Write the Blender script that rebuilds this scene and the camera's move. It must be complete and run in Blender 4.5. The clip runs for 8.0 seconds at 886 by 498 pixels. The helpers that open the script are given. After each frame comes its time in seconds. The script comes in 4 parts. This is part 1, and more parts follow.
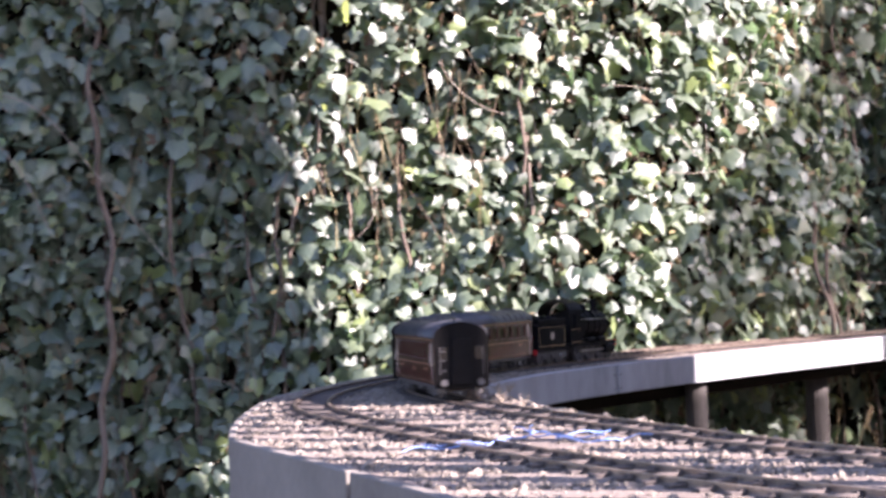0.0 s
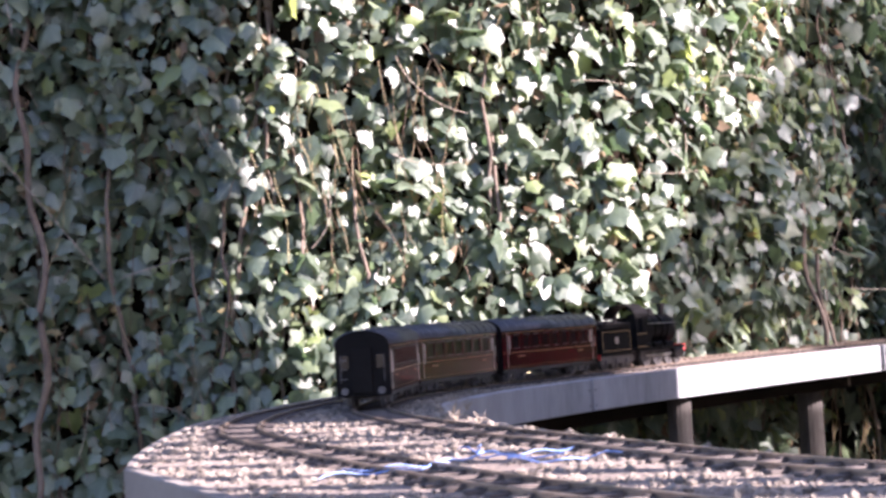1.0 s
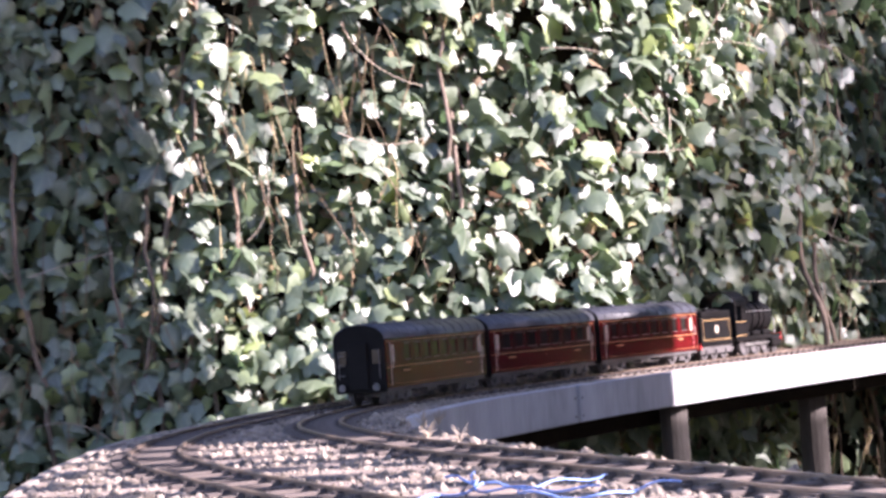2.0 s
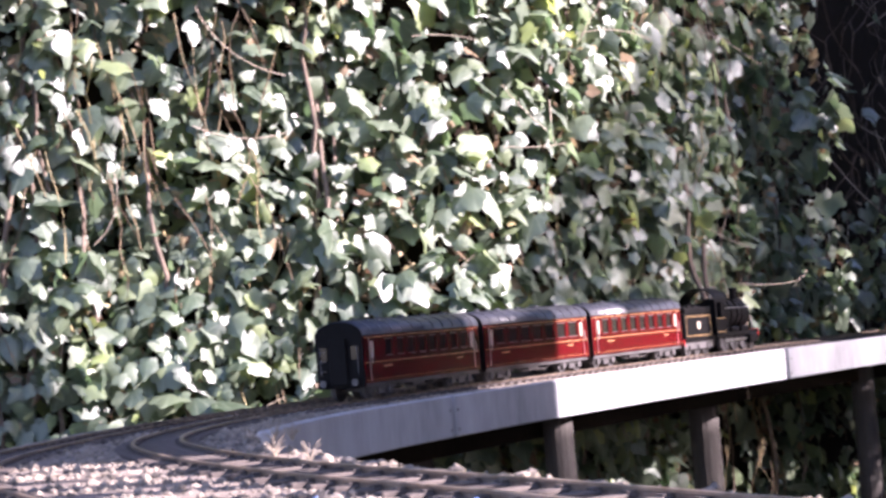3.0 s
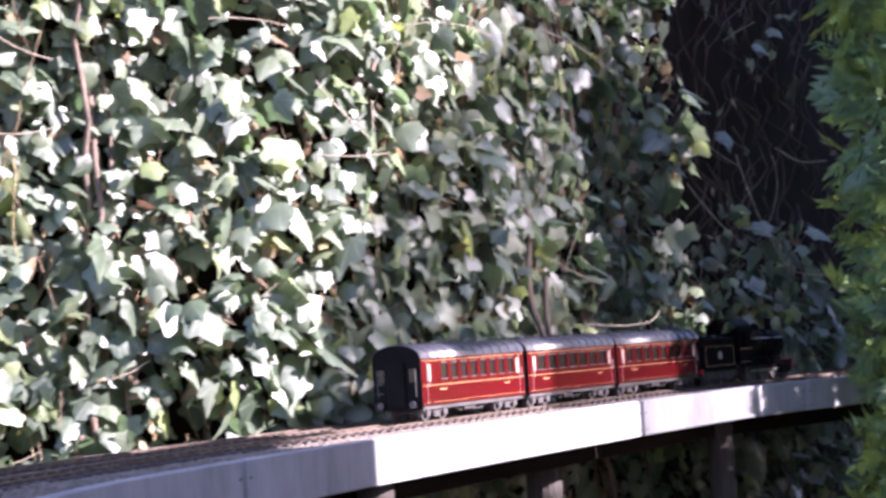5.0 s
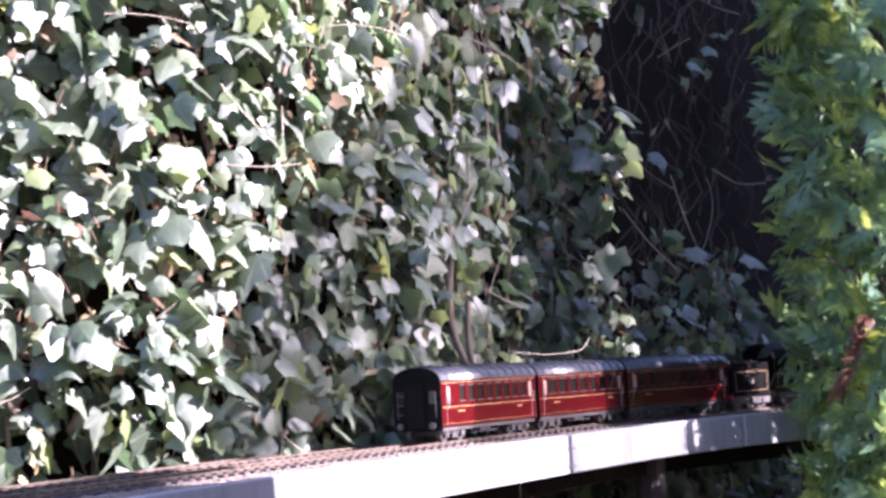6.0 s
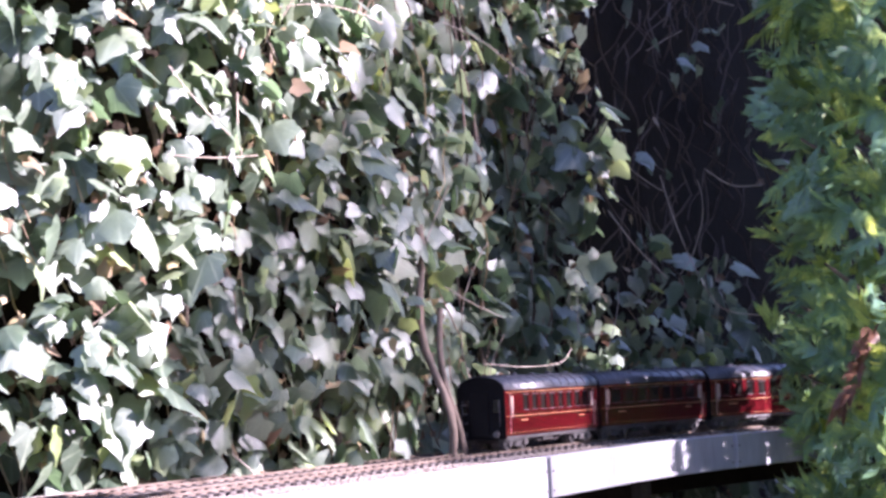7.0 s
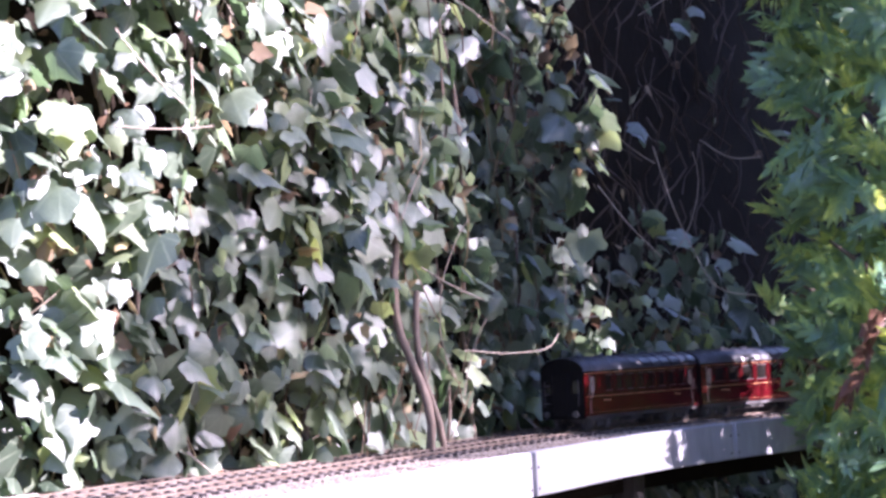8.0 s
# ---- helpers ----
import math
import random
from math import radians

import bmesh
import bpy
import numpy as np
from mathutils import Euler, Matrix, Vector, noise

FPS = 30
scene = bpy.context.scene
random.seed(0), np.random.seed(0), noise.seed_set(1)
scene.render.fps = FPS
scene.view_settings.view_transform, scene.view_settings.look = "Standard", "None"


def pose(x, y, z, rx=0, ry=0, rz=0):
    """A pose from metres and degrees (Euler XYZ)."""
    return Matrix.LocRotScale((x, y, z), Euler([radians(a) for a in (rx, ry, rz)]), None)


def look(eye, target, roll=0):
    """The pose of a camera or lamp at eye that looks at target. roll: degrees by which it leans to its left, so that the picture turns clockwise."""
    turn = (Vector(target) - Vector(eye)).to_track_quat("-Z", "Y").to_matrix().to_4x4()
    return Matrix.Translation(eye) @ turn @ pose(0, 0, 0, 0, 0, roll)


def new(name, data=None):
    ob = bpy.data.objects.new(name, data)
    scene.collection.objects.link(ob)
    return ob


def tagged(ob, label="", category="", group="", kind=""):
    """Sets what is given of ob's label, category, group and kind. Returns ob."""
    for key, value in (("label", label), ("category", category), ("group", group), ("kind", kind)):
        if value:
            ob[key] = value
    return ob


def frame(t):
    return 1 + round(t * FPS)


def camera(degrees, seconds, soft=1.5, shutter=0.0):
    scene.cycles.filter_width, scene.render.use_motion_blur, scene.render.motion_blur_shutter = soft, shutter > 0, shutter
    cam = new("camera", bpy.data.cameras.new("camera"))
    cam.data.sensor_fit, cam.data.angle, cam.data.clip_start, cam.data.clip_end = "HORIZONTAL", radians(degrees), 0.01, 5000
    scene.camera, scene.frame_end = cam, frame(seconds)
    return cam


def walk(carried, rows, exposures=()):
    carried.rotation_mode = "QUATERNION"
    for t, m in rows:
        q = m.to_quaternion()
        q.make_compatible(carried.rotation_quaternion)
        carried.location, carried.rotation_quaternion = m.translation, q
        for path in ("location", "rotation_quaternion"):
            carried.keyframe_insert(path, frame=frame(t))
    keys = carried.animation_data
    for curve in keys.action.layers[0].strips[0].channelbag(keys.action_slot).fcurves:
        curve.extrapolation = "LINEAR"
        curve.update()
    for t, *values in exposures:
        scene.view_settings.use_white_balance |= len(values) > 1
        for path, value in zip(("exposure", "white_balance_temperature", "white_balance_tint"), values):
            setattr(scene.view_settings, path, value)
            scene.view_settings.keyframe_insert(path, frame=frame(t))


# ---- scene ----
# the camera: carried forward by hand over the near end of the layout
CAM = [(0.0, -.0862, .2616, .1343, 1.655, 1.0523, 2.2517), (0.5, -.0800, .3450, .1270, 3.105, 1.535, 2.3),
       (1.0, -.0346, .5333, .1058, 2.1063, 1.8815, 3.4058), (1.2, -.0080, .5800, .1085, 1.81, 1.92, 3.35),
       (2.3, -.0495, 1.0626, .0810, 4.937, 2.136, 4.417), (2.5, -.0301, 1.1090, .0788, 5.5529, 1.9994, 4.3577),
       (3.0, -.0066, 1.1553, .0728, 7.4536, 2.3647, 4.8212), (3.5, .0134, 1.1932, .0737, 8.2828, 2.3937, 4.841),
       (4.0, .0145, 1.4102, .0915, 11.225, 1.965, 3.664), (4.5, .0339, 1.4986, .0897, 11.51, 2.131, 3.869),
       (5.0, .0641, 1.6083, .0803, 13.237, 3.034, 3.789), (5.2, .0746, 1.6388, .0771, 13.877, 3.18, 3.877),
       (6.5, .1503, 1.8894, .0766, 16.074, 4.06, 2.783), (7.0, .1836, 1.9773, .088, 16.117, 3.909, 2.558),
       (7.5, .2159, 2.0526, .0963, 16.296, 3.419, 2.834), (8.0, .2483, 2.133, .1027, 16.283, 3.134, 2.813)]


def aim(x, y, z, yaw, pitch, lean):
    a, b = radians(yaw), radians(pitch)
    way = Vector((math.sin(a) * math.cos(b), math.cos(a) * math.cos(b), math.sin(b)))
    return look((x, y, z), Vector((x, y, z)) + way, -lean)


cam = camera(25.977, 8.0, soft=3.0, shutter=.5)
walk(cam, [(r[0], aim(*r[1:])) for r in CAM], exposures=[(0.0, 2.78, 6050, 34), (3.0, 2.78, 5950, 37), (5.0, 2.9, 5800, 40), (8.0, 3.2, 5550, 45)])

# daylight: low winter sun from the right and a little behind the camera
TO_SUN = Vector((.785, -.40, .48)).normalized()
world = bpy.data.worlds.new("sky")
scene.world = world
world.use_nodes = True
wn = world.node_tree
sky = wn.nodes.new("ShaderNodeTexSky")
sky.sky_type, sky.sun_disc = "NISHITA", False
sky.sun_elevation = math.asin(TO_SUN.z)
sky.sun_rotation = math.atan2(TO_SUN.x, TO_SUN.y)
wn.links.new(sky.outputs[0], wn.nodes["Background"].inputs[0])
wn.nodes["Background"].inputs[1].default_value = .080
sun = new("sun", bpy.data.lights.new("sun", "SUN"))
sun.data.energy, sun.data.angle, sun.data.color = 5.0, radians(.5), (1, .93, .80)
sun.matrix_world = look(TO_SUN * 10, (0, 0, 0))


# ---- materials ----
def mat(name, rough=.6, metal=0.0, spec=.5):
    m = bpy.data.materials.new(name)
    m.use_nodes = True
    b = m.node_tree.nodes["Principled BSDF"]
    b.inputs["Roughness"].default_value, b.inputs["Metallic"].default_value = rough, metal
    b.inputs["Specular IOR Level"].default_value = spec
    b.inputs["Coat Roughness"].default_value = .25
    return m, m.node_tree, b


def mixed(name, dark, light, scale=20, fine=200, rough=.6, metal=0.0, bump=.15, spec=.5, island=0.0, stretch=(1, 1, 1), reach=.004):
    """Colour between two tones by a broad and a fine noise, with relief from the fine one."""
    m, t, b = mat(name, rough, metal, spec)
    co = t.nodes.new("ShaderNodeTexCoord")
    mp = t.nodes.new("ShaderNodeMapping")
    mp.inputs["Scale"].default_value = stretch
    t.links.new(co.outputs["Object"], mp.inputs[0])
    n1, n2 = t.nodes.new("ShaderNodeTexNoise"), t.nodes.new("ShaderNodeTexNoise")
    n1.inputs["Scale"].default_value, n2.inputs["Scale"].default_value = scale, fine
    n1.inputs["Detail"].default_value, n2.inputs["Detail"].default_value = 6, 3
    for n in (n1, n2):
        t.links.new(mp.outputs[0], n.inputs["Vector"])
    s = t.nodes.new("ShaderNodeMath")
    s.operation = "MULTIPLY_ADD"
    s.inputs[1].default_value, s.inputs[2].default_value = .45, 0
    t.links.new(n2.outputs[0], s.inputs[0])
    a = t.nodes.new("ShaderNodeMath")
    t.links.new(n1.outputs[0], a.inputs[0])
    t.links.new(s.outputs[0], a.inputs[1])
    last = a.outputs[0]
    if island:
        g = t.nodes.new("ShaderNodeNewGeometry")
        k = t.nodes.new("ShaderNodeMath")
        k.operation = "MULTIPLY_ADD"
        k.inputs[1].default_value = island
        t.links.new(g.outputs["Random Per Island"], k.inputs[0])
        t.links.new(last, k.inputs[2])
        last = k.outputs[0]
    r = t.nodes.new("ShaderNodeMapRange")
    r.inputs["From Min"].default_value, r.inputs["From Max"].default_value = .42, 1.05 + island
    t.links.new(last, r.inputs[0])
    c = t.nodes.new("ShaderNodeMix")
    c.data_type = "RGBA"
    c.inputs[6].default_value, c.inputs[7].default_value = (*dark, 1), (*light, 1)
    t.links.new(r.outputs[0], c.inputs[0])
    t.links.new(c.outputs[2], b.inputs["Base Color"])
    if bump:
        bp = t.nodes.new("ShaderNodeBump")
        bp.inputs["Strength"].default_value, bp.inputs["Distance"].default_value = bump, reach
        t.links.new(n2.outputs[0], bp.inputs["Height"])
        t.links.new(bp.outputs[0], b.inputs["Normal"])
    return m


def leaf_material(name, tones, rough, spec, glow, scale=30, coat=0.0, veins=False, passing=3.7, patch=0.0):
    """Foliage: a tone for each leaf, mottled, glossy, and letting some light through."""
    m, t, b = mat(name, rough, 0, spec)
    b.inputs["Coat Weight"].default_value, b.inputs["Coat Roughness"].default_value = coat, .5
    g = t.nodes.new("ShaderNodeNewGeometry")
    o = t.nodes.new("ShaderNodeObjectInfo")
    add = t.nodes.new("ShaderNodeMath")
    t.links.new(g.outputs["Random Per Island"], add.inputs[0])
    t.links.new(o.outputs["Random"], add.inputs[1])
    fr = t.nodes.new("ShaderNodeMath")
    fr.operation = "FRACT"
    t.links.new(add.outputs[0], fr.inputs[0])
    ramp = t.nodes.new("ShaderNodeValToRGB")
    e = ramp.color_ramp.elements
    while len(e) < len(tones):
        e.new(.5)
    for k, (p, c) in enumerate(tones):
        e[k].position, e[k].color = p, (*c, 1)
    t.links.new(fr.outputs[0], ramp.inputs[0])
    n = t.nodes.new("ShaderNodeTexNoise")
    n.inputs["Scale"].default_value, n.inputs["Detail"].default_value = scale, 5
    co = t.nodes.new("ShaderNodeTexCoord")
    t.links.new(co.outputs["Object"], n.inputs["Vector"])
    if patch:  # tones run in patches, a little uneven from leaf to leaf
        pn = t.nodes.new("ShaderNodeTexNoise")
        pn.inputs["Scale"].default_value, pn.inputs["Detail"].default_value = patch, 2
        t.links.new(co.outputs["Object"], pn.inputs["Vector"])
        wide = t.nodes.new("ShaderNodeMapRange")
        wide.inputs["From Min"].default_value, wide.inputs["From Max"].default_value = .33, .67
        wide.inputs["To Max"].default_value = .75
        t.links.new(pn.outputs[0], wide.inputs[0])
        both = t.nodes.new("ShaderNodeMath")
        both.operation = "MULTIPLY_ADD"
        both.inputs[1].default_value = .25
        t.links.new(fr.outputs[0], both.inputs[0])
        t.links.new(wide.outputs[0], both.inputs[2])
        t.links.new(both.outputs[0], ramp.inputs[0])
    h = t.nodes.new("ShaderNodeHueSaturation")
    v = t.nodes.new("ShaderNodeMapRange")
    v.inputs["To Min"].default_value, v.inputs["To Max"].default_value = .55, 1.5
    t.links.new(n.outputs[0], v.inputs[0])
    t.links.new(v.outputs[0], h.inputs["Value"])
    t.links.new(ramp.outputs[0], h.inputs["Color"])
    tone = h.outputs[0]
    if veins:  # pale veins that spread from the stalk
        uv = t.nodes.new("ShaderNodeUVMap")
        sep = t.nodes.new("ShaderNodeSeparateXYZ")
        t.links.new(uv.outputs[0], sep.inputs[0])
        an = t.nodes.new("ShaderNodeMath")
        an.operation = "ARCTAN2"
        t.links.new(sep.outputs[0], an.inputs[0])
        t.links.new(sep.outputs[1], an.inputs[1])
        wv = t.nodes.new("ShaderNodeMath")
        wv.operation = "MULTIPLY"
        wv.inputs[1].default_value = 8.4
        t.links.new(an.outputs[0], wv.inputs[0])
        cs = t.nodes.new("ShaderNodeMath")
        cs.operation = "COSINE"
        t.links.new(wv.outputs[0], cs.inputs[0])
        vr = t.nodes.new("ShaderNodeMapRange")
        vr.inputs["From Min"].default_value, vr.inputs["From Max"].default_value = .86, 1.0
        vr.inputs["To Max"].default_value = .5
        t.links.new(cs.outputs[0], vr.inputs[0])
        vm = t.nodes.new("ShaderNodeMix")
        vm.data_type = "RGBA"
        vm.inputs[7].default_value = (.19, .23, .15, 1)
        t.links.new(vr.outputs[0], vm.inputs[0])
        t.links.new(h.outputs[0], vm.inputs[6])
        tone = vm.outputs[2]
    t.links.new(tone, b.inputs["Base Color"])
    bp = t.nodes.new("ShaderNodeBump")
    bp.inputs["Strength"].default_value, bp.inputs["Distance"].default_value = .12, .003
    t.links.new(n.outputs[0], bp.inputs["Height"])
    t.links.new(bp.outputs[0], b.inputs["Normal"])
    tr = t.nodes.new("ShaderNodeBsdfTranslucent")
    br = t.nodes.new("ShaderNodeHueSaturation")
    br.inputs["Value"].default_value, br.inputs["Saturation"].default_value, br.inputs["Hue"].default_value = passing, 1.1, .472
    t.links.new(h.outputs[0], br.inputs["Color"])
    t.links.new(br.outputs[0], tr.inputs[0])
    mx = t.nodes.new("ShaderNodeMixShader")
    mx.inputs[0].default_value = glow
    t.links.new(b.outputs[0], mx.inputs[1])
    t.links.new(tr.outputs[0], mx.inputs[2])
    t.links.new(mx.outputs[0], t.nodes["Material Output"].inputs[0])
    return m


IVY = leaf_material("ivy", [(0, (.018, .036, .016)), (.35, (.042, .068, .036)), (.7, (.078, .105, .064)), (.88, (.10, .13, .07)), (1, (.13, .17, .05))], .54, 1.0, .34, 30, .7, True, passing=4.2)
CONIFER = leaf_material("conifer", [(0, (.16, .24, .21)), (.3, (.12, .21, .12)), (.55, (.12, .20, .08)), (.8, (.25, .34, .09)), (1, (.40, .46, .12))], .5, .3, .3, 60, passing=2.4, patch=15.0)
DEAD = mixed("dead_foliage", (.05, .02, .009), (.16, .062, .024), 30, 200)
DRY = leaf_material("dry_ivy", [(0, (.09, .06, .035)), (.5, (.18, .13, .08)), (1, (.30, .25, .13))], .6, .3, .25, passing=1.8)
STEM = mixed("ivy_stem", (.045, .033, .024), (.17, .122, .088), 25, 160, .8)
BRAMBLE = mixed("bare_growth", (.03, .021, .015), (.12, .085, .06), 30, 200, .85)
TWIG = mixed("dry_twig", (.16, .125, .09), (.40, .335, .26), 40, 250, .7)
GRASS = leaf_material("grass", [(0, (.03, .06, .015)), (.6, (.07, .11, .03)), (1, (.25, .22, .09))], .5, .4, .2)
EARTH = mixed("earth", (.02, .015, .01), (.07, .055, .04), 6, 90, .95, bump=.6, reach=.02)
# near-black: deep shade behind the ivy and under the deck, put into colour
BACK = mixed("shade_black", (.005, .0035, .002), (.016, .011, .007), 8, 80, .95, bump=.4, spec=.1)
BOARD = mixed("grey_board", (.16, .158, .163), (.33, .326, .334), 16, 150, .7, bump=.12, stretch=(1, 1, .22))
BOARD_END = mixed("weathered_edge", (.11, .095, .08), (.20, .175, .15), 7, 110, .8, bump=.15)
DECK = mixed("deck_felt", (.07, .052, .040), (.24, .19, .155), 14, 260, .95, bump=.5)
STONE = mixed("ballast", (.030, .023, .017), (.27, .225, .18), 30, 300, .85, island=.7, bump=.3)
SLEEPER = mixed("sleeper", (.025, .019, .017), (.08, .062, .052), 30, 300, .8)
RAIL = mixed("rail_steel", (.12, .085, .065), (.34, .27, .22), 25, 200, .42, .75, bump=.08)
POST = mixed("post_wood", (.018, .014, .012), (.05, .042, .036), 10, 120, .9, stretch=(6, 6, 1), bump=.4)
CRIMSON = mixed("crimson_paint", (.036, .0013, .0024), (.068, .0026, .0042), 12, 240, .2, spec=.5, bump=.02)
BLACK = mixed("black_paint", (.003, .0028, .003), (.010, .009, .009), 20, 200, .5, bump=.05, spec=.04)
ROOF = mixed("roof_grey", (.014, .014, .018), (.042, .042, .052), 16, 200, .42, bump=.06)
LINING = mixed("yellow_lining", (.26, .15, .06), (.38, .25, .11), 40, 300, .45, bump=0)
IRON = mixed("dull_iron", (.03, .028, .028), (.12, .11, .11), 40, 300, .5, .4)
BRIGHT = mixed("bright_metal", (.35, .34, .33), (.6, .58, .56), 40, 300, .3, .9)
GLASS, _t, _b = mat("coach_glass", .1, 0, .45)
_b.inputs["Base Color"].default_value = (.012, .010, .009, 1)
CREAM = mixed("cream_partition", (.22, .17, .13), (.34, .28, .22), 40, 300, .5, bump=0)
RED = mixed("red_beam", (.45, .02, .02), (.6, .03, .03), 40, 200, .4, bump=0)
BLUE = mixed("blue_cord", (.08, .15, .40), (.26, .38, .66), 60, 400, .5)
YELLOW = mixed("yellow_petal", (.75, .55, .02), (.9, .75, .06), 60, 400, .5)


# ---- mesh helpers ----
def thing(name, label, category, group="", kind="", at=(0, 0, 0)):
    ob = new(name)
    ob.location = at
    return tagged(ob, label, category, group, kind)


def link(name, mesh, parent=None, label=""):
    ob = new(name, mesh)
    if parent:
        ob.parent = parent
    return tagged(ob, label)


def mesh_of(name, bm, material, smooth=False):
    me = bpy.data.meshes.new(name)
    bm.normal_update()
    bm.to_mesh(me)
    bm.free()
    me.materials.append(material)
    if smooth:
        me.shade_smooth()
    return me


def part(name, bm, material, parent, label="", smooth=False):
    return link(name, mesh_of(name, bm, material, smooth), parent, label)


def arrays(name, verts, faces, material, smooth=False):
    me = bpy.data.meshes.new(name)
    me.from_pydata(verts, [], faces)
    me.materials.append(material)
    if smooth:
        me.shade_smooth()
    me.update()
    return me


def box(bm, x0, x1, y0, y1, z0, z1, bevel=0.0):
    r = bmesh.ops.create_cube(bm, size=1, matrix=Matrix.Translation(((x0 + x1) / 2, (y0 + y1) / 2, (z0 + z1) / 2)) @ Matrix.Diagonal((x1 - x0, y1 - y0, z1 - z0, 1)))
    if bevel:
        es = list({e for v in r["verts"] for e in v.link_edges})
        bmesh.ops.bevel(bm, geom=es, offset=bevel, segments=1, affect="EDGES", profile=.5)
    return bm


def rod(bm, a, b, r, r2=None, n=10):
    a, b = Vector(a), Vector(b)
    m = Matrix.Translation((a + b) / 2) @ (b - a).to_track_quat("Z", "Y").to_matrix().to_4x4()
    bmesh.ops.create_cone(bm, cap_ends=True, segments=n, radius1=r, radius2=r if r2 is None else r2, depth=(b - a).length, matrix=m)
    return bm


def tube_mesh(name, lines, material, sides=5):
    """Bent tapering stems: each line is a list of (point, radius)."""
    vs, fs = [], []
    for line in lines:
        base = len(vs)
        for i, (p, r) in enumerate(line):
            q = Vector(line[min(i + 1, len(line) - 1)][0]) - Vector(line[max(i - 1, 0)][0])
            rot = q.to_track_quat("Z", "Y").to_matrix()
            for k in range(sides):
                a = 2 * math.pi * k / sides
                vs.append(Vector(p) + rot @ Vector((math.cos(a) * r, math.sin(a) * r, 0)))
        for i in range(len(line) - 1):
            for k in range(sides):
                k2 = (k + 1) % sides
                fs.append((base + i * sides + k, base + i * sides + k2, base + (i + 1) * sides + k2, base + (i + 1) * sides + k))
    return arrays(name, vs, fs, material, True)


# ---- the plan: track, deck edges and wall as smooth lines ----
def spline(points, step=.01):
    """A smooth line through the points, evenly stepped."""
    P = [Vector((*p, 0)) for p in points]
    P = [2 * P[0] - P[1]] + P + [2 * P[-1] - P[-2]]
    out = []
    for i in range(1, len(P) - 2):
        for k in range(40):
            u = k / 40
            a, b, c, d = P[i - 1:i + 3]
            out.append(.5 * ((2 * b) + (c - a) * u + (2 * a - 5 * b + 4 * c - d) * u * u + (3 * b - a - 3 * c + d) * u ** 3))
    out.append(P[-2])
    for _ in range(30):
        out = [out[0]] + [(out[i - 1] + out[i] * 2 + out[i + 1]) / 4 for i in range(1, len(out) - 1)] + [out[-1]]
    even, left = [out[0].copy()], step
    for a, b in zip(out, out[1:]):
        d = (b - a).length
        while d and left <= d:
            a = a + (b - a) * (left / d)
            d -= left
            even.append(a.copy())
            left = step
        left -= d
    return even


TRACK = spline([(.663, .969), (.385, 1.42), (.222, 1.745), (.124, 2.04), (.042, 2.295), (-.028, 2.6), (-.045, 2.85), (.02, 3.12), (.12, 3.30), (.28, 3.52), (.48, 3.76), (.68, 3.99), (.87, 4.2), (1.07, 4.40), (1.33, 4.58), (1.7, 4.76), (2.2, 4.95), (2.8, 5.1)])


def normal_at(line, i):
    d = (line[min(i + 1, len(line) - 1)] - line[max(i - 1, 0)]).normalized()
    return Vector((-d.y, d.x, 0))  # to the outside of the bend


def beside(line, off):
    return [p + normal_at(line, i) * (off(i) if callable(off) else off) for i, p in enumerate(line)]


def along(s):
    """Place and heading on the track at s metres from its start."""
    i = max(0, min(len(TRACK) - 2, int(s / .01)))
    return TRACK[i].lerp(TRACK[i + 1], s / .01 - i)


def wall_y(x):
    if x < .1:
        return 3.92 - .05 * (x - .1)
    if x < 1.05:
        return 3.92 + .688 * (x - .1) ** 2
    return 3.92 + .688 * .95 ** 2 + 1.05 * (x - 1.05)


def wall_n(x):
    s = (wall_y(x + .01) - wall_y(x - .01)) / .02
    return Vector((s, -1, 0)).normalized()


# ---- the setting ----
ground_bm = bmesh.new()
bmesh.ops.create_grid(ground_bm, x_segments=40, y_segments=40, size=60)
for v in ground_bm.verts:
    v.co.z = -.75 + .03 * noise.noise(v.co * .8)
tagged(new("ground", mesh_of("ground", ground_bm, EARTH)), "dark bare garden earth under ivy", "ground", kind="structure")

# garden wall behind the ivy, thick, following the line of the layout; its near-black colour stands in for shade
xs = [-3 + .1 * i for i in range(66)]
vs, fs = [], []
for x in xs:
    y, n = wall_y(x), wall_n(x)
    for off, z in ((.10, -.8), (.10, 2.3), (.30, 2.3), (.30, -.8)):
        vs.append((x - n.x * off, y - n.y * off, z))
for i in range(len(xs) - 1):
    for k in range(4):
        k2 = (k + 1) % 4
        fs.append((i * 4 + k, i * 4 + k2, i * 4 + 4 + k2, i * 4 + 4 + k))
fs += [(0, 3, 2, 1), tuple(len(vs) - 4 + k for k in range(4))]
tagged(new("wall_north", arrays("wall_north", vs, fs, BACK)), "garden wall behind ivy, near-black colour standing in for deep shade", "wall", kind="structure")


